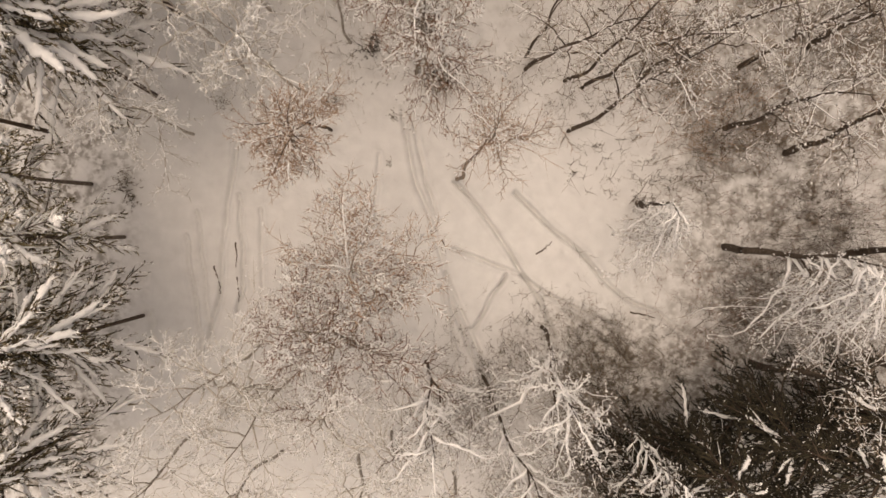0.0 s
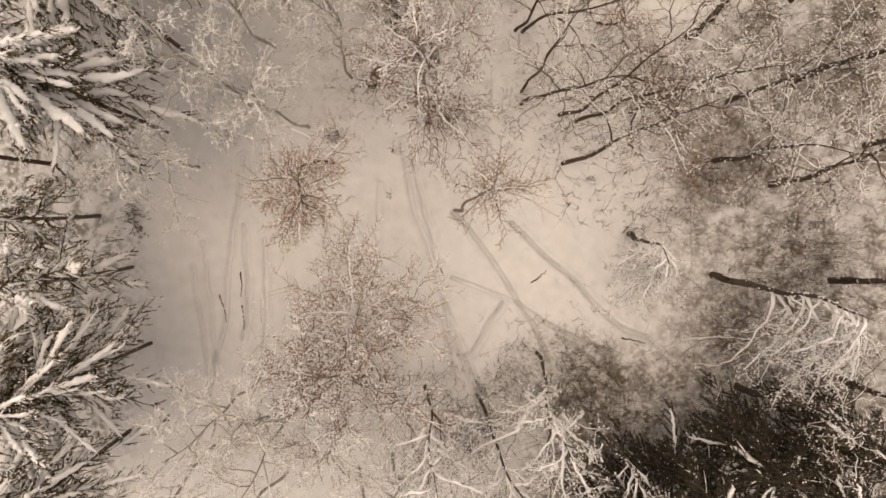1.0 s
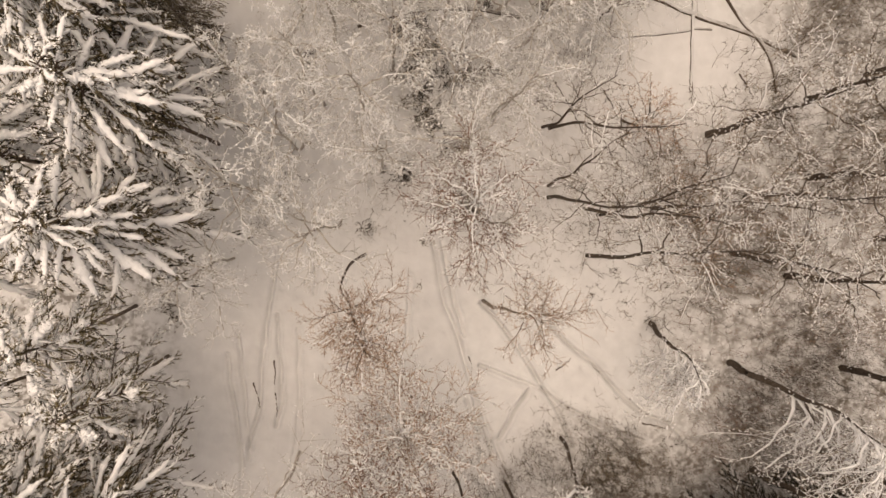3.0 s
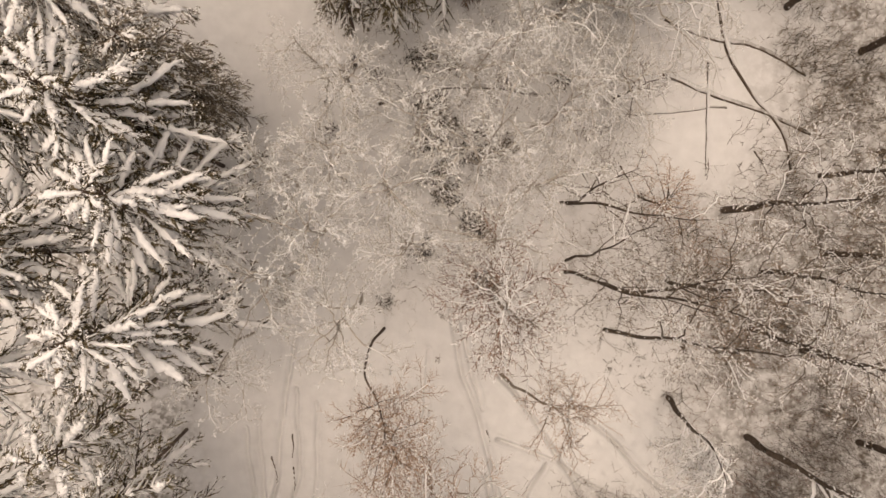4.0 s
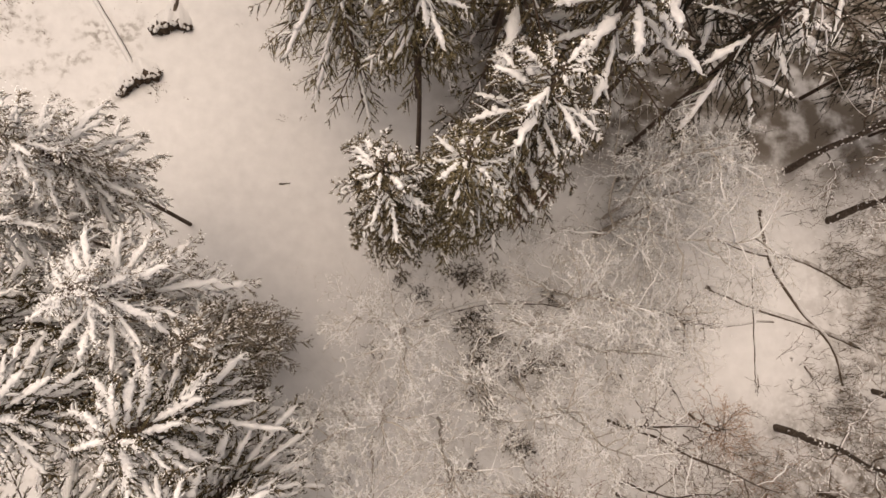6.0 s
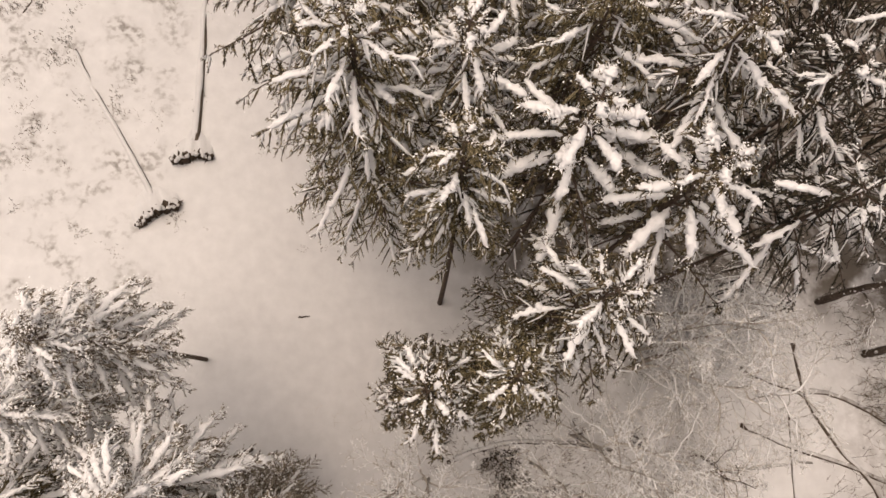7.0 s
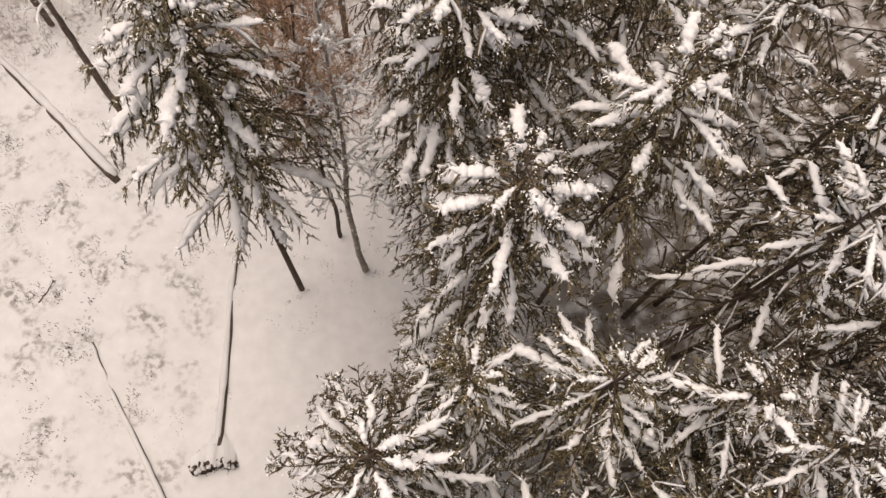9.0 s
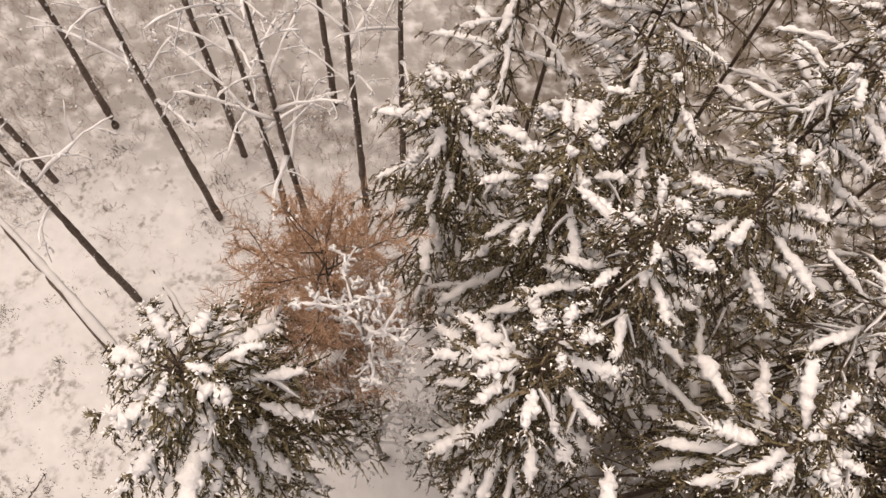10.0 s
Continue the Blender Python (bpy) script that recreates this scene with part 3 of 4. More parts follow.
def leafless(x, y, top, radius, girth, seed, snow=0.7, red=0.0, label="leafless birch with snow along its branches", group="birches of the thicket", low=0.4, limbs=13, subs=6, twigs=7, bow=0.0, droop=0.35, white=1.0, name="birch_tree", category="birch", bark=None, crook=0.38, twig_mat=None, fine=0.0065, up=0.22, lean=(0.0, 0.0), coat=1.0, wave=0.7, taper=1.15, clots=1.15):
    """A leafless tree: a crooked stem, limbs, branches and twigs, with snow along their upper sides."""
    rng = np.random.default_rng(seed)
    tree = empty_at(name, x, y, label, category, group)
    tx, ty, tz = top
    k = 20
    s = np.linspace(0, 1, k)
    bx, by = rng.normal(0, 0.25, 2) * min(1.0, 0.3 + wave)
    stem = np.stack([(tx - x) * s ** (1 + bow) + bx * np.sin(s * 3.1) + wave * 0.17 * np.sin(s * 8 + bx * 9) + wave * 0.06 * np.sin(s * 19 + by * 7), (ty - y) * s ** (1 + bow) + by * np.sin(s * 3.1) + wave * 0.17 * np.sin(s * 7 + by * 9) + wave * 0.06 * np.sin(s * 17 + bx * 7), tz * s], -1)[None]
    h = Heap()
    fat = girth * (1 - s) ** taper + 0.014
    stem[0, 0, 2] = -0.35
    fine_stem, _ = along(stem, np.linspace(0, 1, 40)[None])
    tubes(h, fine_stem, np.interp(np.linspace(0, 1, 40), s, fat)[None], 8, rough=rng, bumps=0.10)
    part("trunk", h.mesh("trunk", bark or M_BARK), tree)

    limb, ll = shoots(stem, None, rng, limbs, low, 0.98, radius * 1.25 / tz, 0.62, up, 10, crook * 0.6, droop, lean)
    rl = (0.008 + 0.0075 * ll)[:, None] * np.linspace(1, 0.28, 10)[None]
    sub, sl = shoots(limb, None, rng, subs, 0.15, 1.0, 0.46, 0.55, 0.1, 5, crook, droop, (lean[0] * 0.4, lean[1] * 0.4))
    rs = (0.006 + 0.005 * sl)[:, None] * np.linspace(1, 0.4, 5)[None]
    twig, tl = shoots(sub, None, rng, twigs, 0.12, 1.0, 0.44, 0.55, 0.05, 3, crook, droop)
    rt = np.full((len(twig), 3), 0.0085 if red and fine == 0.0065 else fine) * np.array([1, 0.9, 0.5])[None]
    sub, rs = sub.reshape(limbs, subs, 5, 3), rs.reshape(limbs, subs, 5)
    twig, rt = twig.reshape(limbs, subs * twigs, 3, 3), rt.reshape(limbs, subs * twigs, 3)

    def lay(heap, p, r, share, least, sides=4):
        keep = rng.uniform(0, 1, len(p)) < share
        if keep.any():
            w = np.maximum(r[keep] * 1.15, least) * rng.uniform(0.65, 1.4, r[keep].shape)
            w[:, -1] *= 0.5
            tubes(heap, p[keep], w * white, sides, 0.8, 0.55)

    dust = Heap()
    for j in range(limbs):
        h = Heap()
        tubes(h, limb[j:j + 1], rl[j:j + 1], 5)
        h.slot = 1
        tubes(h, sub[j], rs[j], 3, caps=False)
        slivers(h, twig[j][:, 0], twig[j][:, 2], rt[j][:, :1] * 1.5, rng)
        arm = part("limb", h.mesh("limb", bark or M_BARK, twig_mat or (M_RED_TWIG if red else M_TWIG)), tree, "limb with fine red-brown twigs" if red else "")
        h = Heap()
        lay(h, limb[j:j + 1], rl[j:j + 1] * coat, 0.05 + 0.95 * snow, 0.021 * coat, 5)
        if h.n:
            part("snow", h.mesh("snow", M_SNOW), arm, "white snow lying along the limb")
        h = dust
        lay(h, sub[j], rs[j], (0.5 if white < 1.2 else 0.85) * snow ** 0.7, 0.0145, 3)
        # short clots of snow on the twigs, and lumps in the forks
        count = int(subs * twigs * snow * clots) + 3
        q, d = along(twig[j][rng.integers(0, subs * twigs, count)], rng.uniform(0.05, 0.95, (count, 1)))
        half = unit(d + rng.normal(0, 0.5, d.shape)) * rng.uniform(0.02, 0.065, (count, 1, 1))
        tubes(h, np.concatenate([q - half, q + half], 1), np.repeat(rng.uniform(0.011, 0.026, (count, 1)), 2, 1) * white, 3, 0.9, 0.5, caps=False)
        count = int(7 * snow) + 1
        q, _ = along(sub[j][rng.integers(0, subs, count)], rng.uniform(0.2, 1, (count, 1)))
        balls(h, q[:, 0], rng.uniform(0.016, 0.042, count), rng)
    if girth > 0.08:
        q, _ = along(stem, rng.uniform(0.0, 0.85, (1, 130)))
        balls(dust, q[0] + rng.normal(0, girth * 0.5, (130, 3)) * (1, 1, 0), rng.uniform(0.014, 0.045, 130), rng, 1.8)
    tagged(part("powder_snow", dust.mesh("powder_snow", M_SNOW), tree, "small clots of snow on branches, twigs and bark"), kind="stuff")
    return tree


HEAVY = "tall dark green spruce with thick white snow on its long boughs"
NEEDLED = "tall dense green spruce with patches of snow on its boughs"
SLIM = "slender young spruce with snow-dusted short boughs"
DIM = "dark spruce with little snow, deep in shade"
# edge of the clearing: x, y, height, radius, snow, thickness
WEST = [
    (-13.66, 13.2, 15.7, 3.4, 1.0, 1.2), (-13.2, 17.0, 16.3, 3.2, 1.0, 1.15), (-14.2, 19.4, 17.0, 3.1, 1.0, 1.15), (-16.0, 22.8, 16.2, 3.0, 0.95, 1.1),
    (-18.6, 26.6, 16.0, 2.1, 0.75, 1.0), (-20.0, 24.6, 15.0, 2.1, 0.8, 1.0), (-16.3, 3.8, 14.5, 2.8, 0.8, 1.0), (-13.9, 3.5, 14.0, 2.9, 0.8, 0.95),
    (-14.6, -0.6, 14.5, 3.1, 0.85, 1.0), (-17.6, 15.0, 16.5, 3.1, 0.95, 1.1), (-18.2, 19.4, 16.5, 3.1, 0.95, 1.1), (-18.6, 11.4, 16.0, 3.0, 0.9, 1.1),
    (-18.8, 6.6, 15.0, 3.0, 0.8, 1.0), (-18.8, 1.0, 15.0, 3.0, 0.8, 1.0), (-20.5, 21.8, 15.5, 2.9, 0.85, 1.0),
]
for n, (x, y, hgt, rad, sn, th) in enumerate(WEST):
    spruce(x, y, hgt, rad, 100 + n, min(sn * 1.2, 1.1), th * 0.84, HEAVY if sn > 0.84 else NEEDLED, "spruces along the edge of the clearing", whorl=0.78, per=5 if x < -17 and y < 13 else 8, start=1 - 8.5 / hgt, fill=0.8, cover=1.0, powder=100 if y > 22 else 10 if x < -17 and y < 13 else 34, dense=0.6 if x < -17 and y < 13 else 1.0, fern=0.7 if y > 22 else 0.3, needles=M_BROWN_NEEDLE if y > 22 else None)
spruce(-14.0, 21.7, 13.6, 1.6, 120, 0.5, 0.8, "slim bushy spruce with browned, frosted needles", "spruces along the edge of the clearing", whorl=0.5, per=6, start=0.12, fill=1.5, cover=0.3, powder=90, dense=1.1, fern=0.25, needles=M_BROWN_NEEDLE)
# shaded spruces in the south-east corner, their shade put into the needle colour
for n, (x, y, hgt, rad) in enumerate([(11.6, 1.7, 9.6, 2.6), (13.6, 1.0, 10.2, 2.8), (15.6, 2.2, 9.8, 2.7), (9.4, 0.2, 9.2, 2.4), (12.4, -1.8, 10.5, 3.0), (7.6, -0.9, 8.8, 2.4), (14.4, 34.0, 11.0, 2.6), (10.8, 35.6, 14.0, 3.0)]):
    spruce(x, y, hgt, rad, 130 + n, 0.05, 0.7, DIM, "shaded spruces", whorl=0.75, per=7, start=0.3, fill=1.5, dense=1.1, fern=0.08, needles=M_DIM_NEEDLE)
# south rim and middle of the stand: the last number is the spacing of the whorls
STAND_SOUTH = [
    (-8.6, 26.1, 17.8, 1.45, 0.75, 1.0, 0.6), (-6.7, 26.6, 17.9, 1.5, 0.5, 0.9, 0.6), (-4.7, 28.6, 18.3, 2.7, 0.9, 1.0, 0.65), (-8.1, 30.15, 18.9, 2.0, 0.6, 0.95, 0.65), (-10.9, 33.2, 20.4, 3.0, 0.65, 1.0, 0.6),
    (-5.3, 32.8, 19.8, 3.4, 1.0, 1.45, 0.95), (-2.8, 31.4, 19.3, 3.3, 1.0, 1.3, 0.9), (1.7, 31.8, 18.0, 3.2, 0.7, 1.0, 0.85), (0.6, 34.4, 18.6, 3.0, 0.55, 1.0, 0.8), (-8.4, 33.9, 19.4, 2.9, 0.95, 1.1, 0.85),
    (-12.6, 36.2, 20.4, 3.2, 0.8, 1.1, 0.6), (-5.15, 35.2, 19.6, 2.8, 0.45, 0.9, 0.7), (-2.4, 34.5, 20.3, 3.1, 0.85, 1.05, 0.85),
]
STAND_MIDDLE = [
    (-3.2, 37.1, 19.8, 3.0, 0.8, 1.0, 0.85), (0.8, 38.2, 20.0, 3.0, 0.45, 0.95, 0.85), (-7.8, 38.2, 19.7, 3.0, 0.7, 1.05, 0.75), (-4.9, 38.0, 19.6, 3.0, 0.8, 1.05, 0.8), (-10.8, 38.1, 18.6, 2.4, 0.55, 0.95, 0.7),
    (-10.2, 41.4, 22.0, 3.0, 0.92, 1.2, 0.8), (-6.8, 44.2, 21.6, 3.3, 0.9, 1.25, 0.85), (-3.4, 41.4, 22.0, 3.2, 0.8, 1.1, 0.85), (-11.6, 45.0, 23.0, 2.35, 0.95, 1.3, 0.65), (-17.95, 44.6, 22.5, 2.9, 0.9, 1.3, 0.55),
    (4.8, 35.0, 18.0, 3.0, 0.35, 0.9, 1.0), (4.6, 40.6, 19.0, 3.0, 0.3, 0.9, 1.1), (0.2, 42.6, 20.5, 3.1, 0.5, 1.0, 0.9),
]
STAND_NORTH = [
    (-7.2, 48.7, 22.2, 3.3, 0.95, 1.25, 0.85), (-9.9, 47.0, 23.0, 2.8, 0.85, 1.15, 0.75), (-11.2, 48.9, 22.6, 3.0, 0.85, 1.2, 0.75), (-13.6, 52.0, 22.0, 2.3, 0.8, 1.2, 0.75), (-3.8, 47.2, 20.8, 3.1, 0.8, 1.1, 0.85),
    (-5.0, 51.6, 22.4, 3.2, 0.9, 1.15, 0.85), (-0.6, 45.2, 21.0, 3.1, 0.8, 1.0, 0.9), (-8.6, 54.0, 22.0, 3.1, 0.85, 1.1, 0.85), (-1.2, 50.4, 21.0, 3.2, 0.8, 1.0, 0.9), (-2.6, 55.2, 21.0, 3.2, 0.8, 1.0, 0.9),
    (-11.8, 56.6, 21.0, 3.0, 0.8, 1.0, 1.1), (-6.2, 58.4, 20.5, 3.2, 0.8, 1.0, 1.1),
]
STAND_EAST = [
    (2.6, 36.6, 18.5, 3.2, 0.3, 0.9, 1.1), (2.3, 40.8, 19.5, 3.2, 0.3, 0.9, 1.1), (-0.9, 40.3, 20.0, 3.0, 0.35, 0.9, 1.0), (1.8, 44.8, 20.0, 3.2, 0.3, 0.9, 1.1), (-2.2, 44.4, 21.0, 3.0, 0.4, 0.9, 1.0), (2.4, 49.0, 20.0, 3.2, 0.3, 0.9, 1.2), (-8.9, 51.2, 22.0, 2.9, 0.5, 1.0, 0.9), (0.8, 54.2, 20.0, 3.2, 0.4, 0.9, 1.2), (6.6, 37.6, 18.0, 3.2, 0.4, 0.9, 1.2), (-2.4, 60.6, 20.5, 3.2, 0.6, 1.0, 1.1), (1.8, 58.6, 20.5, 3.2, 0.5, 1.0, 1.1), (-9.6, 61.4, 20.5, 3.1, 0.7, 1.0, 1.1),
]
spruce(-3.6, 28.9, 8.0, 1.2, 121, -0.2, 0.7, "small dying spruce with rust-brown needles", "spruces of the dense stand", whorl=0.5, per=6, start=0.15, fill=1.4, powder=6, dense=1.1, fern=0.05, needles=M_RUST_NEEDLE)
# trunks that lean: foot, and the way to the top
LEANS = {(-8.1, 30.15): (-0.2, 1.3), (-17.95, 44.6): (0.6, -0.3), (-13.6, 52.0): (0.1, -1.9), (-5.3, 32.8): (-0.3, -0.4)}
for n, (x, y, hgt, rad, sn, th, wh) in enumerate(STAND_SOUTH + STAND_MIDDLE + STAND_NORTH + STAND_EAST):
    deep = 15.0 if x < -10 or (y < 31 and x < -2) else 7.0 if x > 1.5 or y > 53.5 else 9.0
    sn = sn * 0.7 if y > 46 and x > -6.5 else sn
    deep = 15.0 if rad < 1.6 else 7.5 if rad < 2.1 else deep
    deep = 10.5 if x < -17 else deep
    bold = th > 1.15 or wh > 0.89
    th = th if bold else th * 0.85
    lab = SLIM if rad < 2.1 else HEAVY if sn > 0.79 else NEEDLED
    far, near = x > 1.5 or y > 53.5, y > 41 and x < -5 and y < 53.5
    # easternmost trees take the needles that have shade in their colour
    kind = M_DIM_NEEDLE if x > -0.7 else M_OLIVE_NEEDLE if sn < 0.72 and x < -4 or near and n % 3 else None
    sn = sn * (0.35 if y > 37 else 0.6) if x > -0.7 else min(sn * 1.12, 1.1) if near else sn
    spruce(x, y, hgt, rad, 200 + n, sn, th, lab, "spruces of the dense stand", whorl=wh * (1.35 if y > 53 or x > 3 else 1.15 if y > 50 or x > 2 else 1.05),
           start=1 - deep / hgt, cover=0.65 if deep > 10 else 0.3, fill=1.4 if near else 0.8 if bold else 1.3 if sn < 0.7 else 1.1, dense=0.7 if far else 1.45 if near else 1.0, powder=8 if far else 28 if near else 26,
           fern=0.08 if bold or near else 0.42, needles=kind, lean=LEANS.get((x, y), (0.0, 0.0)), size=0.95 if near else 1.0, inner=0.25 if near else 0.0)

# leafless trees round the clearing: foot x, y, then top x, y, z, crown radius, girth, snow
BARE_EAST = [
    (4.6, 13.15, 6.4, 14.0, 12.6, 2.6, 0.10, 0.5), (4.1, 15.2, 5.8, 16.3, 12.0, 2.3, 0.085, 0.45), (10.0, 19.4, 8.6, 19.0, 13.0, 3.2, 0.20, 0.65), (10.3, 31.95, 9.9, 32.0, 15.0, 3.2, 0.19, 0.75),
    (12.45, 29.6, 12.2, 29.6, 14.0, 2.8, 0.20, 0.6), (13.7, 3.25, 12.4, 4.4, 12.0, 2.6, 0.18, 0.5), (16.4, 27.8, 15.8, 27.4, 13.0, 2.6, 0.18, 0.6), (14.5, 12.6, 13.0, 13.0, 12.0, 2.8, 0.16, 0.55),
    (15.0, 17.5, 13.6, 17.0, 12.4, 2.8, 0.17, 0.55), (7.5, 15.5, 9.0, 15.2, 11.5, 2.4, 0.10, 0.5), (17.6, 8.4, 16.4, 9.0, 12.5, 2.8, 0.17, 0.55), (17.4, 22.6, 16.2, 22.0, 12.5, 2.8, 0.17, 0.55),
]
BARE_RIM = [
    (18.6, 3.8, 17.6, 4.2, 12.0, 2.8, 0.15, 0.5), (11.6, 13.6, 11.0, 12.8, 11.5, 2.5, 0.12, 0.5), (12.2, 16.6, 11.6, 16.0, 11.5, 2.5, 0.12, 0.5), (18.6, 14.8, 17.4, 14.6, 12.0, 2.8, 0.15, 0.5), (14.6, 21.2, 13.6, 20.4, 12.0, 2.7, 0.14, 0.55),
]
WHITE_EAST = [
    (11.97, 8.2, 11.7, 7.7, 12.2, 3.3, 0.20, 0.95), (7.8, 9.9, 6.3, 9.0, 9.8, 1.8, 0.14, 0.95), (3.95, 4.1, 3.1, 2.8, 11.6, 2.8, 0.095, 0.85),
    (-1.0, 2.4, -0.7, 1.6, 11.6, 2.7, 0.075, 0.85), (1.3, 1.6, 2.6, -0.3, 11.4, 2.7, 0.08, 0.8), (7.0, 1.0, 7.2, 0.8, 10.5, 2.3, 0.10, 0.6),
]
for n, (x, y, tx, ty, tz, rad, gi, sn) in enumerate(BARE_EAST + BARE_RIM):
    leafless(x, y, (tx, ty, tz), rad, gi * 0.92, 300 + n, sn, 0, "leafless tree with a dark trunk and snowy branches", "leafless trees round the clearing", name="leafless_tree", category="tree", droop=0.35 if y > 28 else 0.2, low=0.22 if y > 28 else 0.4, limbs=11, subs=8, twigs=7, fine=0.0085, crook=0.5, white=0.85, coat=0.8, clots=1.8)
for n, (x, y, tx, ty, tz, rad, gi, sn) in enumerate(WHITE_EAST):
    leafless(x, y, (tx, ty, tz), rad, gi * 0.85, 330 + n, sn, 0, "leafless tree, its crooked limbs thickly coated with snow", "leafless trees round the clearing", name="leafless_tree", category="tree", droop=0.75, white=1.25, clots=2.4, limbs=17, subs=8, twigs=6, lean=(0.1, -0.85) if x > 6 else (0.05, -0.45), crook=0.42, coat=1.45)
# birches bent over by the snow
for n, (x, y, tx, ty, tz, rad, sn) in enumerate([(0.7, 27.8, 6.0, 27.2, 6.6, 3.4, 0.8), (-0.9, 24.5, 3.8, 24.0, 6.0, 2.6, 0.75)]):
    leafless(x, y, (tx, ty, tz), rad, 0.085, 380 + n, sn, 0, "birch bent over by the snow, its crown arching to the ground", "bent birches", bow=0.45, droop=0.55, white=0.9, low=0.15, limbs=22, subs=8, twigs=8, crook=0.4, fine=0.008, bark=M_FROST_BARK, twig_mat=M_FROST_TWIG, clots=1.8, wave=1.6)
for n, (x, y, tx, ty, tz, rad, sn) in enumerate([(0.9, 27.9, 5.2, 30.5, 6.4, 2.5, 0.9), (1.4, 30.3, 4.4, 30.2, 7.0, 2.3, 0.9)]):
    leafless(x, y, (tx, ty, tz), rad, 0.11, 384 + n, sn, 0, "leaning birch with a dark stem under dense frosted twigs", "bent birches", bow=0.2, droop=0.6, white=1.05, low=0.25, limbs=22, subs=8, twigs=8, crook=0.42, fine=0.009, bark=M_BIRCH_BARK, twig_mat=M_FROST_TWIG, clots=2.2, coat=1.3, wave=1.2)
# slim dark arching stems
SLIM_STEMS = [
    (2.1, 18.95, 5.2, 18.0, 9.5, 1.7, 0.07, 0.25), (2.35, 15.55, 4.6, 14.8, 10.5, 1.8, 0.08, 0.3), (5.0, 14.95, 7.0, 14.4, 11.0, 1.8, 0.08, 0.3),
    (2.45, 16.15, 3.4, 17.6, 9.0, 1.6, 0.06, 0.3), (2.0, 19.1, 3.0, 20.0, 8.0, 1.5, 0.06, 0.3), (4.05, 24.1, 3.8, 23.5, 6.5, 1.4, 0.06, 0.5),
]
for n, (x, y, tx, ty, tz, rad, gi, sn) in enumerate(SLIM_STEMS):
    leafless(x, y, (tx, ty, tz), rad, gi, 360 + n, sn, 0, "slim leafless sapling with a dark arching stem", "arching saplings", bow=0.35, name="sapling", category="sapling", low=0.35, limbs=11, subs=6, twigs=6)
# snowy birches of the thicket
THICKET = [
    (-8.9, 17.35, -8.0, 16.8, 13.8, 2.4, 0.10, 0.9), (-9.8, 14.6, -10.0, 15.0, 12.8, 2.4, 0.10, 0.95), (-7.3, 14.0, -7.5, 13.4, 12.8, 2.3, 0.09, 0.85), (-8.6, 19.0, -8.5, 19.3, 11.8, 2.4, 0.09, 0.9),
    (-6.2, 18.6, -6.2, 18.2, 13.2, 2.5, 0.10, 0.85), (-8.2, 22.2, -7.9, 21.6, 11.8, 2.4, 0.09, 0.9), (-9.6, 22.9, -9.4, 22.9, 10.4, 2.0, 0.07, 0.85), (-2.4, 17.0, -2.5, 16.7, 12.4, 2.4, 0.09, 0.7),
    (-2.6, 20.6, -2.5, 20.4, 12.8, 2.6, 0.10, 0.85), (-3.2, 23.4, -3.0, 22.8, 13.0, 2.4, 0.10, 0.85), (-1.5, 24.6, -1.7, 24.1, 12.0, 2.6, 0.09, 0.8),
]
THICKET_SOUTH = [
    (-10.9, -1.2, -10.6, -1.4, 11.5, 2.6, 0.09, 0.9), (-7.4, -2.2, -7.2, -2.0, 11.5, 2.5, 0.09, 0.75), (-3.9, -1.6, -3.7, -1.7, 11.5, 2.6, 0.10, 0.75), (0.3, -2.8, 0.5, -2.9, 11.5, 2.5, 0.10, 0.8), (4.6, -1.2, 5.2, -1.6, 11.5, 2.6, 0.10, 0.75),
]
THICKET_MORE = [
    (-7.6, 0.6, -6.9, 3.3, 11.0, 2.6, 0.10, 0.85), (-4.6, 0.2, -4.2, 2.2, 11.0, 2.5, 0.09, 0.8), (-2.5, -1.0, -2.2, 1.2, 11.0, 2.5, 0.09, 0.8), (-12.1, 11.9, -11.2, 11.6, 10.5, 2.3, 0.08, 0.9),
    (1.1, 28.6, 0.8, 28.7, 13.2, 2.5, 0.10, 0.8), (-6.05, 2.75, -6.8, 1.2, 11.6, 2.4, 0.11, 0.55), (-8.6, 2.8, -9.1, 2.2, 11.4, 2.7, 0.09, 0.95), (-5.2, 21.3, -5.0, 20.8, 11.0, 2.2, 0.08, 0.85),
    (-0.4, 19.4, -0.2, 19.0, 10.5, 2.2, 0.08, 0.7), (0.3, 22.6, 0.8, 22.4, 10.5, 2.3, 0.08, 0.75), (-5.6, 16.2, -5.4, 16.0, 12.0, 2.2, 0.08, 0.8), (-10.6, 18.6, -10.4, 18.4, 11.0, 2.0, 0.08, 0.9),
]
for n, (x, y, tx, ty, tz, rad, gi, sn) in enumerate(THICKET + THICKET_MORE + THICKET_SOUTH):
    leafless(x, y, (tx, ty, tz), rad * 1.12, gi * 0.7, 400 + n, sn, 0, "slender birch with snow-covered branching twigs", "birches of the thicket", droop=0.5, white=0.8, limbs=14, subs=8, twigs=7, bark=M_FROST_BARK, twig_mat=M_FROST_TWIG, crook=0.42, fine=0.0085, up=0.4, coat=0.75, clots=1.9 if y > 0 else 1.0)
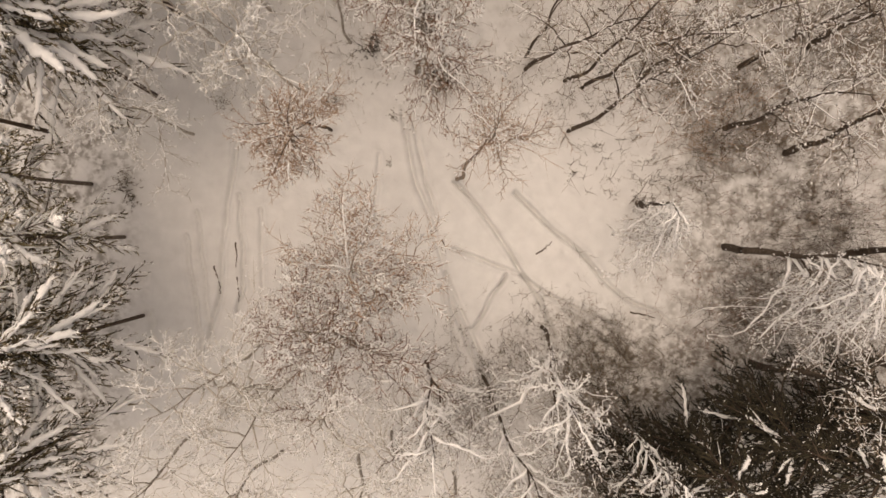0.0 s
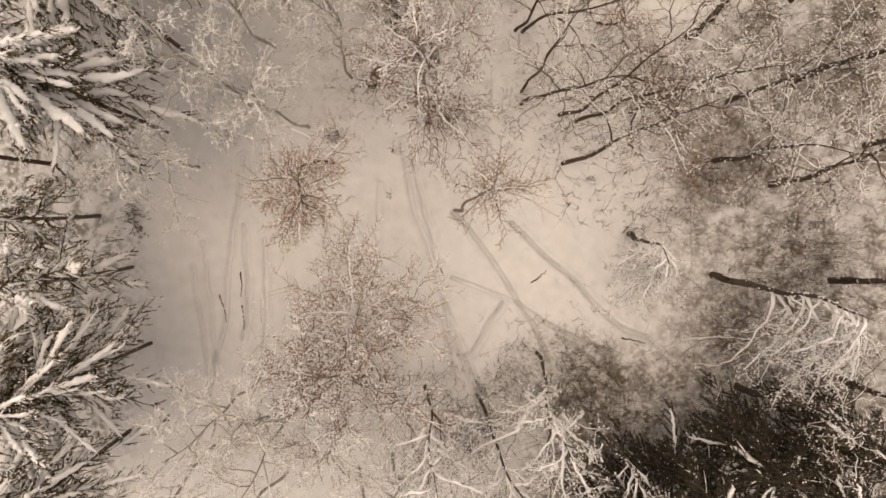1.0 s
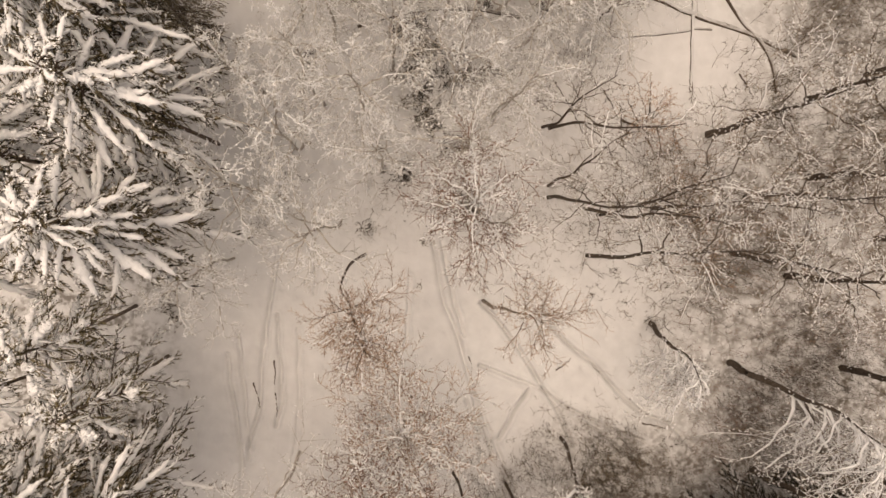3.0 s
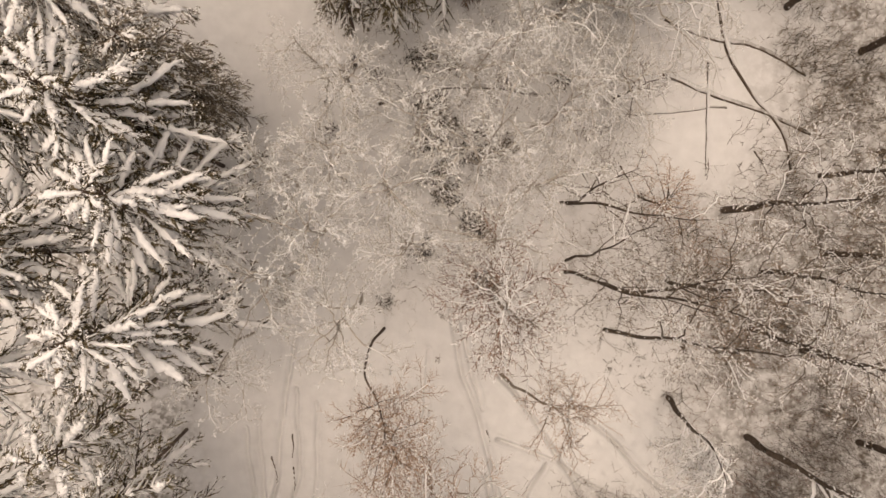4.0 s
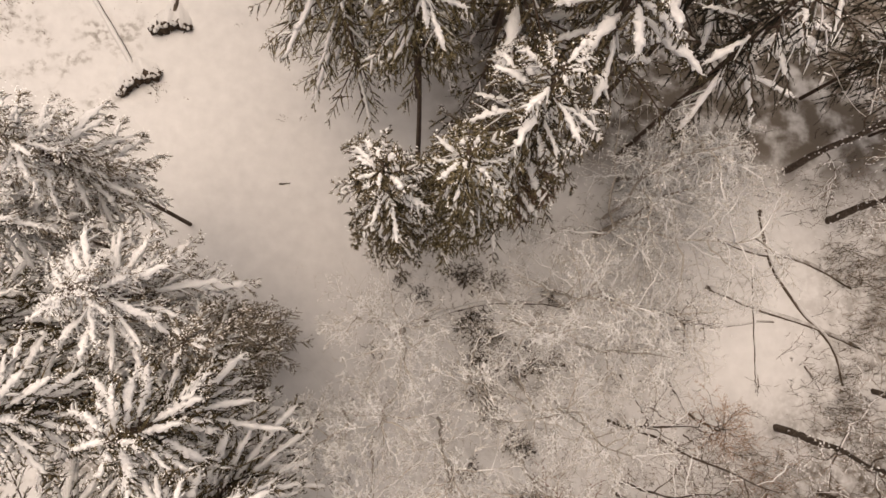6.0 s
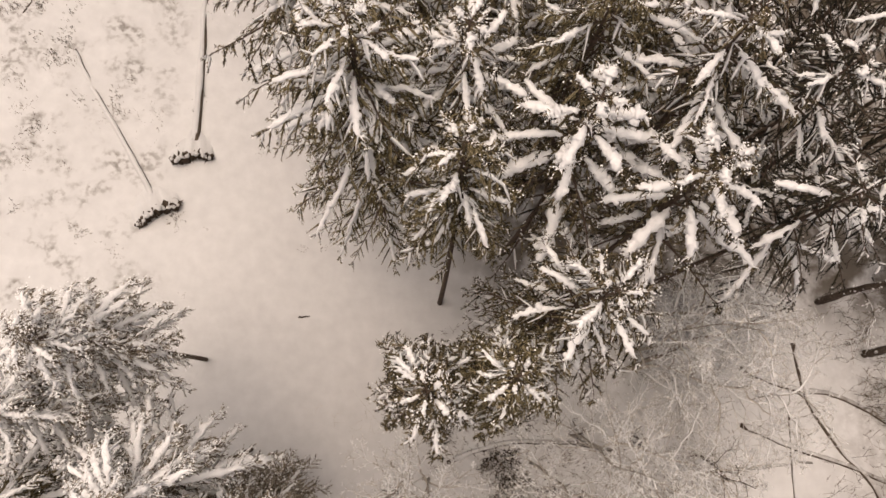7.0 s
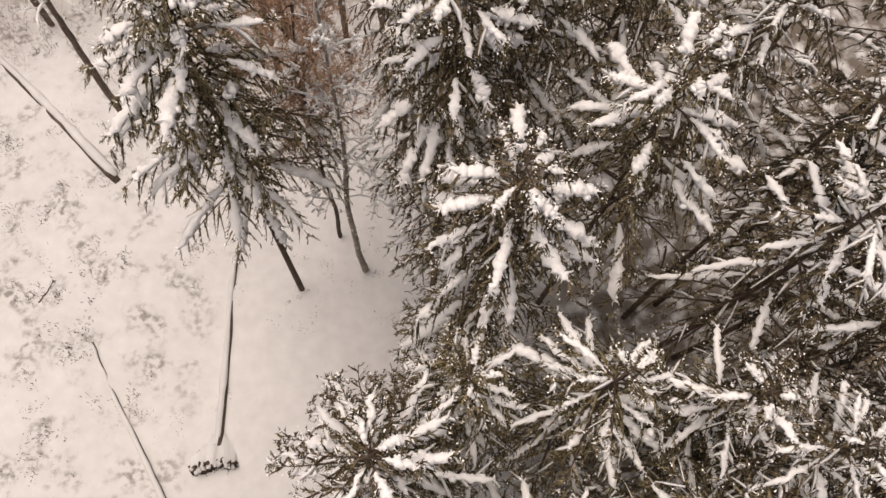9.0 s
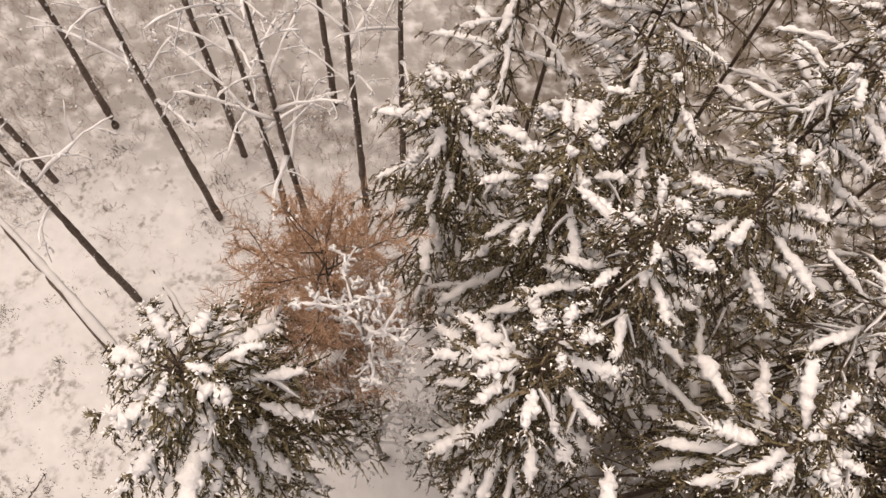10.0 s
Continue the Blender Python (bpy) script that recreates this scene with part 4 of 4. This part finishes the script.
# birches with reddish twigs: slender ones in the open, fuller ones beside them
LOOSE = "birch with red-brown twigs under loose snow"
leafless(-6.2, 12.2, (-5.1, 9.9, 13.4), 1.5, 0.06, 450, 0.12, 1, "slender birch with a small red-brown crown", "red-twigged birches", low=0.72, limbs=32, subs=12, twigs=13, bow=0.5, droop=0.15, twig_mat=M_PALE_RUST_TWIG, fine=0.005, crook=0.25)
leafless(-0.42, 10.6, (0.3, 11.3, 11.8), 1.75, 0.075, 451, 0.14, 0, "slender birch with a sparse grey-brown crown", "red-twigged birches", low=0.66, limbs=18, subs=10, twigs=9, droop=0.1, fine=0.005, twig_mat=M_PALE_RUST_TWIG, bark=M_BIRCH_BARK, crook=0.25)
leafless(-3.4, 5.6, (-3.7, 6.6, 10.8), 2.9, 0.09, 452, 0.6, 1, LOOSE, "red-twigged birches", white=1.05, bark=M_BIRCH_BARK, limbs=22, subs=12, twigs=12, droop=0.2, fine=0.0085, clots=2.2, twig_mat=M_PALE_RUST_TWIG, crook=0.42)
leafless(-3.7, 2.9, (-4.8, 5.2, 12.0), 2.9, 0.09, 453, 0.55, 1, LOOSE, "red-twigged birches", white=1.05, bark=M_BIRCH_BARK, low=0.45, limbs=22, subs=12, twigs=12, droop=0.25, fine=0.0085, clots=2.2, crook=0.42)
leafless(-2.5, 15.3, (-2.2, 14.8, 13.8), 2.7, 0.11, 454, 0.45, 1, LOOSE, "red-twigged birches", limbs=18, subs=9, twigs=9, droop=0.3, fine=0.0085, clots=2.2, crook=0.42, bark=M_BIRCH_BARK)
leafless(-1.3, 14.6, (-1.1, 14.2, 12.6), 2.3, 0.09, 455, 0.4, 1, LOOSE, "red-twigged birches", droop=0.3, subs=9, twigs=9, fine=0.0085, clots=2.2, crook=0.42, bark=M_BIRCH_BARK)
leafless(5.8, 19.7, (5.6, 19.5, 4.5), 1.5, 0.05, 458, 0.12, 1, "low leafless shrub with rust-brown twigs", "red-twigged birches", name="shrub", category="shrub", low=0.2, limbs=16, subs=9, twigs=9, droop=0.1, twig_mat=M_RUST_TWIG, fine=0.006, crook=0.25)
leafless(-15.1, 45.7, (-14.8, 45.6, 23.0), 1.45, 0.15, 456, 0.9, 1, "tall pale birch with red-brown twigs and snow clumps", "red-twigged birches", low=0.45, limbs=26, subs=6, twigs=5, droop=0.2, white=1.5, coat=1.05, clots=2.5, crook=0.3, bark=M_BIRCH_BARK)
leafless(-16.4, 47.5, (-15.7, 47.0, 22.0), 2.6, 0.10, 457, 0.0, 1, "birch with a dense rust-brown crown, free of snow", "red-twigged birches", low=0.5, limbs=40, subs=12, twigs=34, droop=0.05, twig_mat=M_RUST_TWIG, fine=0.0062, crook=0.22)
# two young pines with clumps of snow among the western spruces
for n, (x, y, tx, ty, tz) in enumerate([(-14.9, 6.95, -14.3, 7.2, 12.0), (-16.5, 9.2, -15.4, 9.2, 13.0)]):
    spruce(x, y, tz, 2.0, 470 + n, 0.9, 1.25, "young pine with clumps of snow on its limbs", "young pines", whorl=0.95, per=4, start=0.3, fill=1.1, dense=0.8, cover=0.5, powder=40, fern=0.6, needles=M_OLIVE_NEEDLE, lean=(tx - x, ty - y), inner=0.5, name="pine_tree", category="pine", bark=M_PINE_BARK)
# tall bare-stemmed pines behind the field: foot x, y, top x, y, height
PINES = [
    (-24.7, 57.1, -24.0, 56.6, 21.0), (-31.4, 62.0, -30.6, 61.6, 20.0), (-19.2, 54.6, -18.8, 54.2, 21.0), (-20.5, 55.7, -20.2, 55.2, 21.5), (-19.8, 64.7, -19.7, 64.2, 21.0),
    (-17.3, 58.3, -17.1, 57.9, 21.0), (-27.75, 52.35, -26.4, 52.2, 19.5), (-24.2, 60.9, -23.6, 60.3, 21.0), (-15.5, 59.8, -15.4, 59.4, 21.0), (-33.6, 58.4, -32.6, 57.8, 20.0),
]
for n, (x, y, tx, ty, tz) in enumerate(PINES):
    leafless(x, y, (tx, ty, tz), 2.9, 0.17, 480 + n, 0.9, 0, "tall thin pine, its few bare limbs carrying snow", "pines behind the field", low=0.5, limbs=11, subs=3, twigs=5, droop=0.3, crook=0.13, white=2.0, name="pine_tree", category="pine", bark=M_PINE_BARK, wave=0.15, taper=0.75)


# ---- fallen wood ----


def log(points, radius, seed, label, snow=0.9, group="fallen trunks", name="fallen_log", side=(-0.3, 0.0), sunk=0.4):
    """A lying trunk that follows a few points on the snow, with a snow ridge along its back."""
    rng = np.random.default_rng(seed)
    q = smooth_path(points, 16)
    x0, y0 = points[0]
    ob = new(name)
    ob.location = (x0, y0, level(x0, y0))
    z = np.array([level(a, b) for a, b in q]) - level(x0, y0) + radius * sunk
    p = np.stack([q[:, 0] - x0, q[:, 1] - y0, z], -1)[None]
    p += rng.normal(0, 0.02, p.shape)
    r = np.linspace(radius, radius * 0.45, 16)[None]
    h = Heap()
    tubes(h, p, r, 8)
    part("trunk", h.mesh("trunk", M_BARK), ob, "dark bark")
    h = Heap()
    sp, _ = along(p, np.linspace(0.02, 0.99, 30)[None])
    w = (np.interp(np.linspace(0, 1, 30), np.linspace(0, 1, 16), r[0]) * snow * rng.uniform(0.9, 1.1, 30) * (1 + 0.10 * np.sin(np.arange(30) * 0.8 + seed)))[None]
    w[:, [0, -1]] *= 0.6
    tubes(h, sp + (radius * side[0], radius * side[1], radius * 0.25), w, 8, 0.75, 0.3)
    part("snow", h.mesh("snow", M_GROUND), ob, "snow lying along the trunk")
    return tagged(ob, label, "log", group)


def root_plate(parent, x, y, yaw, width, seed):
    """Torn-up roots with soil under an overhanging drift of snow, at the foot of a fallen tree."""
    rng = np.random.default_rng(seed)
    nu, nv = 40, 14
    u = np.linspace(-0.5, 0.5, nu)
    edge = 0.10 * np.sin(u * 9 + seed) + 0.05 * np.sin(u * 27 + 1) + rng.normal(0, 0.025, nu)
    arch = np.clip(1 - (2 * u) ** 2, 0, 1) ** 0.6
    v = np.linspace(0, 1, nv)[:, None]
    high = 0.62 * arch[None] * (1 - v) ** 1.3 * (1 + 0.12 * np.sin(u * 23)[None]) + 0.03 * arch[None] * rng.normal(0, 1, (nv, nu)) * (1 - v)
    grid = np.stack([np.repeat(u[None] * width, nv, 0), edge[None] + v * 1.5 * (0.4 + 0.6 * arch[None]), high - 0.02], -1)
    lip = grid[0] + np.stack([0 * u, np.full(nu, 0.05), np.full(nu, -0.10)], -1)
    i = (np.arange(nv - 1)[:, None] * nu + np.arange(nu - 1)[None]).ravel()
    turned = np.array(((math.cos(yaw), math.sin(yaw), 0), (-math.sin(yaw), math.cos(yaw), 0), (0, 0, 1)))
    h = Heap()
    full = np.concatenate([lip[None], grid]) @ turned
    i = (np.arange(nv)[:, None] * nu + np.arange(nu - 1)[None]).ravel()
    h.add(full, [np.stack([i, i + 1, i + nu + 1, i + nu], -1)])
    some = rng.integers(3, nu - 3, 16)
    balls(h, (grid[0][some] + (0, 0.02, 0.0)) @ turned, rng.uniform(0.06, 0.12, 16), rng, 0.8)
    cap = part("snow", h.mesh("snow", M_GROUND), parent, "snow drifted over the roots")
    h = Heap()
    foot = np.stack([u * width, edge + 0.10, np.zeros(nu)], -1)
    p = (foot + np.stack([0 * u, 0 * u, 0.22 * arch], -1)) @ turned
    tubes(h, p[None], ((0.06 + 0.17 * arch) * rng.uniform(0.5, 1.25, nu))[None], 8, 1.3, rough=rng)
    k = 34
    at = rng.integers(1, nu - 1, k)
    way = unit(np.stack([rng.normal(0, 0.6, k), rng.uniform(-1.0, 0.1, k), rng.uniform(-0.2, 0.9, k)], -1) @ turned)
    root = p[at][:, None] + way[:, None] * rng.uniform(0.15, 0.42, k)[:, None, None] * np.linspace(0, 1, 4)[None, :, None]
    tubes(h, wander(root, rng, 0.8), np.linspace(0.03, 0.008, 4)[None] * rng.uniform(0.6, 1.3, (k, 1)), 4)
    ob = part("root_plate", h.mesh("root_plate", M_SOIL), parent, "torn dark roots with frozen soil")
    ob.location = cap.location = Vector((x, y, 0)) - parent.location


FELLED = "uprooted tree lying in the snow, its torn roots upright"
one = log([(-20.6, 36.6), (-20.93, 40.9), (-21.26, 44.6), (-21.43, 48.0), (-21.5, 51.0)], 0.17, 600, FELLED, 1.0, "uprooted trees", "uprooted_tree")
root_plate(one, -20.7, 36.05, radians(13), 2.1, 610)
two = log([(-22.0, 33.7), (-24.1, 36.7), (-26.1, 39.4), (-27.3, 41.2)], 0.12, 601, FELLED, 1.15, "uprooted trees", "uprooted_tree")
root_plate(two, -21.8, 33.15, radians(35), 2.4, 611)
LOGS_WEST = [([(-27.9, 49.4), (-31.9, 52.7), (-35.6, 55.7), (-39.5, 58.7)], 0.26), ([(-23.9, 49.8), (-25.7, 51.9), (-27.4, 53.9)], 0.20), ([(-7.15, 22.95), (-4.8, 23.9), (-2.1, 24.2), (0.4, 24.05)], 0.12)]
LOGS_EAST = [
    ([(6.3, 25.7), (8.6, 24.9), (11.4, 24.2), (14.0, 23.3)], 0.13), ([(8.85, 29.7), (9.45, 27.2), (10.9, 25.0), (12.6, 23.2), (13.1, 21.5)], 0.15), ([(6.3, 28.3), (8.6, 27.55), (10.9, 27.35), (13.5, 26.2)], 0.14),
    ([(4.8, 23.5), (6.9, 23.8), (9.7, 24.3)], 0.08), ([(8.6, 26.4), (8.83, 22.4), (8.9, 20.9)], 0.08), ([(2.4, 21.2), (3.3, 19.9), (3.9, 18.9)], 0.06),
]
for n, (pts, rad) in enumerate(LOGS_WEST + LOGS_EAST):
    log(pts, rad * 0.85, 620 + n, "thick fallen log half buried in snow" if rad > 0.15 else "thin fallen stem half buried in snow", 1.15, side=(0.42, 0.52), sunk=0.0)
STICKS = [
    (-10.0, 7.0, -9.9, 5.9), (-10.9, 5.9, -10.5, 4.7), (-9.8, 5.5, -9.7, 4.4), (3.45, 7.4, 4.1, 8.0), (-0.8, 7.8, -0.6, 7.1), (-31.5, 45.1, -30.3, 45.2), (-31.2, 46.2, -30.3, 45.7),
    (-29.6, 45.7, -29.2, 46.7), (7.9, 5.1, 9.2, 4.9), (-14.6, 28.9, -14.1, 29.0), (-12.5, 33.4, -11.6, 33.6), (-30.2, 42.9, -29.8, 44.0), (8.9, 21.9, 9.0, 20.7), (4.69, 21.04, 5.52, 19.68), (3.90, 19.77, 4.76, 19.09), (11.21, 22.29, 11.99, 21.14), (6.91, 18.90, 7.43, 18.11), (13.94, 26.90, 13.97, 26.44), (5.48, 18.63, 6.29, 18.02),
]
for n, (ax, ay, bx, by) in enumerate(STICKS):
    log([(ax, ay), ((ax + bx) / 2 + 0.05, (ay + by) / 2), (bx, by)], 0.04, 650 + n, "dark stick lying on the snow", 0.45, "sticks on the snow", "stick")


# ---- undergrowth ----


def brush(name, spots, seed, mat, label, category, stems=26, tall=0.7, spread=0.35, thick=0.010, forks=2):
    """Withered stems in tufts, as one cover of the ground."""
    rng = np.random.default_rng(seed)
    h = Heap()
    for x, y, size in spots:
        n = max(4, int(stems * size))
        base = np.stack([x + rng.normal(0, spread * size, n), y + rng.normal(0, spread * size, n), np.zeros(n)], -1)
        base[:, 2] = lie(base[:, 0], base[:, 1]) - 0.05
        way = unit(np.stack([rng.normal(0, 0.3, n), rng.normal(0, 0.3, n), np.ones(n)], -1))
        k = 3 if forks else 2
        p = base[:, None] + way[:, None] * (tall * size * rng.uniform(0.4, 1.3, n))[:, None, None] * np.linspace(0, 1, k)[None, :, None]
        p = wander(p, rng, 0.45)
        tubes(h, p, np.linspace(1, 0.5, k)[None] * thick * rng.uniform(0.7, 1.4, (n, 1)), 3, caps=False)
        if forks:
            q, _ = shoots(p, None, rng, forks, 0.2, 1.0, 0.55, 0.6, 0.1, 2, 0.3)
            slivers(h, q[:, 0], q[:, 1], thick * 0.9, rng)
    return tagged(new(name, h.mesh(name, mat)), label, category, kind="stuff")


rng = np.random.default_rng(77)


def scatter(count, x0, x1, y0, y1, keep, lo=0.5, hi=1.2):
    out = []
    for _ in range(count * 6):
        x, y = rng.uniform(x0, x1), rng.uniform(y0, y1)
        if keep(x, y) and noise.noise(Vector((x * 0.35, y * 0.35, 0.3))) > -0.12 + rng.normal(0, 0.15):
            out.append((x, y, rng.uniform(lo, hi)))
        if len(out) >= count:
            break
    return out


def open_snow(x, y):
    """The clearing, the lanes and the field, where nothing stands out of the snow."""
    clear = ((x + 1.3) / 6.3) ** 2 + ((y - 8.3) / 5.0) ** 2 < 1 or (-14 < x < -7.2 and y < 13) or ((x - 4.6) / 4.0) ** 2 + ((y - 8.0) / 3.0) ** 2 < 1
    lane = (-20 < x < -9 and 24 < y < 37) or (5.5 < x < 11.5 and 21 < y < 27)
    return clear or lane or x < -20


FROSTED = "low frosted brush between the birches"
BRUSH = "grey-brown leafless undergrowth standing in the snow"
brush("undergrowth", scatter(70, -12, 5, 13, 28, lambda x, y: not open_snow(x, y), 0.6, 1.2), 714, M_FROST_TWIG, FROSTED, "undergrowth", 9, 1.5, 0.8, 0.007, 4)
brush("undergrowth", scatter(60, 5.0, 14, 10.5, 20, lambda x, y: True, 0.6, 1.2), 715, M_GRASS, "dark tangled twigs over the mossy eastern ground", "undergrowth", 11, 1.4, 0.9, 0.010, 4)
brush("undergrowth", [(8.3, 17.6, 1.2), (8.7, 16.4, 1.0), (9.4, 16.9, 1.0), (11.0, 13.6, 1.3), (10.4, 14.8, 1.2), (8.1, 14.1, 0.9), (12.5, 15.2, 1.0), (9.8, 13.2, 0.9)], 716, M_RUST_TWIG, "rust-brown leafless shrubs among the eastern trees", "undergrowth", 26, 1.3, 0.7, 0.007, 5)
brush("undergrowth", scatter(70, -2, 19, 9, 31, lambda x, y: not open_snow(x, y) and not (x > 4.5 and y > 19)), 701, M_TWIG, BRUSH, "undergrowth", 14, 1.0, 0.8, 0.007, 4)
brush("undergrowth", scatter(130, -3, 9.5, -4, 5.5, lambda x, y: not open_snow(x, y) and x > rng.uniform(-3, 5)), 709, M_GRASS, BRUSH, "undergrowth", 20, 1.0, 0.8, 0.007, 4)
brush("undergrowth", scatter(80, 6, 20, -4, 3.6, lambda x, y: not open_snow(x, y)), 707, M_GRASS, "dense brown undergrowth beneath shaded spruces", "undergrowth", 20, 1.1, 0.9, 0.007, 6)
brush("undergrowth", scatter(130, 8.5, 22, 3, 20, lambda x, y: True), 708, M_RED_TWIG, "brown leafless undergrowth under the eastern trees", "undergrowth", 16, 0.8, 0.95, 0.006, 5)
brush("undergrowth", [(x, y, 1.2) for x, y in ((14.2, 7.6), (15.6, 8.8), (16.8, 7.0), (15.4, 6.2), (13.4, 5.4), (14.8, 10.4), (16.9, 10.2), (17.6, 5.0), (12.6, 6.6), (18.2, 8.4), (15.0, 4.4))], 712, M_SOIL, "dense dark bushes under the eastern trees", "undergrowth", 70, 1.0, 0.85, 0.007, 6)
brush("undergrowth", [(13.6, 27.3, 1.2), (14.4, 26.2, 1.3), (15.2, 25.0, 1.2), (14.2, 24.2, 1.0), (15.6, 23.4, 1.2), (13.2, 31.5, 1.0), (14.8, 29.0, 1.2)], 710, M_TWIG, "brown bushes beside the fallen stems", "undergrowth", 30, 0.9, 0.6, 0.010, 4)
brush("undergrowth", scatter(80, 11.0, 19, 15, 31, lambda x, y: True, 0.6, 1.2), 719, M_GRASS, "brown brush and brambles at the eastern edge", "undergrowth", 20, 1.0, 0.8, 0.010, 5)
brush("undergrowth", scatter(80, -11, 6, 13, 30, lambda x, y: not open_snow(x, y)), 702, M_GRASS, "withered brown brush standing in the snow", "undergrowth", 14, 0.6, 0.6, 0.008, 3)
brush("grass", scatter(70, -4, 4.5, 19, 27.5, lambda x, y: True, 0.4, 0.9), 713, M_GRASS, "small dark tufts and stubble between the birches", "grass", 22, 0.3, 0.22, 0.011, 0)
DITCH = [(-5.8, 25.3), (-5.2, 25.0), (-4.3, 23.4), (-4.4, 22.4), (-4.0, 21.4), (-3.8, 20.3), (-3.5, 19.3), (-3.2, 18.6), (-2.5, 18.0), (-1.8, 17.3), (-1.8, 15.1), (-4.6, 16.0), (-4.3, 16.5), (-7.4, 24.2), (-8.4, 24.8), (-9.4, 21.4), (-5.2, 23.1), (-4.2, 23.3), (-3.0, 21.1), (-1.2, 24.7), (1.5, 24.6), (-2.4, 22.1)]
brush("undergrowth", [(dx, dy, 0.8) for dx, dy in DITCH], 717, M_SOIL, "dark leafy clumps along a half-filled ditch", "undergrowth", 48, 0.5, 0.28, 0.016, 3)
brush("grass", [(hx + dx, hy + dy, 0.8) for hx, hy in HOLLOWS for dx, dy in ((0.1, 0.2), (-0.3, -0.3), (0.35, -0.1))], 703, M_GRASS, "dark withered grass in the hollows of a ditch", "grass", 50, 0.45, 0.25, 0.014)
brush("grass", [(-6.1, 13.6, 0.8), (-3.3, 13.2, 0.6), (-14.9, 9.4, 1.0), (-14.7, 8.7, 0.8), (-11.0, 13.2, 0.7), (-1.1, 14.9, 0.8), (-26.6, 45.4, 0.9), (-23.0, 44.4, 0.6), (-3.4, 11.1, 0.4), (4.9, 11.2, 0.35)], 704, M_GRASS, "small dark tufts of withered grass in the snow", "grass", 60, 0.4, 0.25, 0.012)
brush("grass", scatter(900, -42, -20.5, 31, 66, lambda x, y: noise.noise(Vector((x * 0.4, y * 0.4, 4.0))) > 0.02, 0.3, 1.0), 705, M_GRASS, "thin withered grass poking through the snow of the field", "grass", 22, 0.24, 0.20, 0.017, 0)
brush("grass", [(-14.9, 32.1, 0.35), (-14.75, 32.3, 0.25), (-13.9, 32.3, 0.35), (-20.1, 29.5, 0.3), (-17.5, 36.6, 0.3), (-19.5, 32.8, 0.4), (-21.1, 38.6, 0.35), (-28.3, 36.8, 0.8), (-26.7, 38.6, 0.8)], 718, M_GRASS, "single dark sprigs in the snow of the lane", "grass", 30, 0.4, 0.3, 0.014, 1)
brush("grass", scatter(60, -19, -11.5, 42, 54, lambda x, y: True, 0.3, 0.9), 720, M_GRASS, "dry stubble in the snow beside the birches", "grass", 18, 0.22, 0.25, 0.013, 0)
brush("undergrowth", scatter(210, -40, -12, 54, 76, lambda x, y: True), 706, M_RED_TWIG, BRUSH, "undergrowth", 14, 1.1, 0.9, 0.007, 6)
# dark stems added to stand for the shade on the stand's snow
brush("undergrowth", scatter(120, -13, 15, 31, 62, lambda x, y: x > -9 or y > 38), 711, M_SOIL, "dark brush added as shade under the dense spruces", "undergrowth", 12, 0.8, 0.8, 0.016, 3)
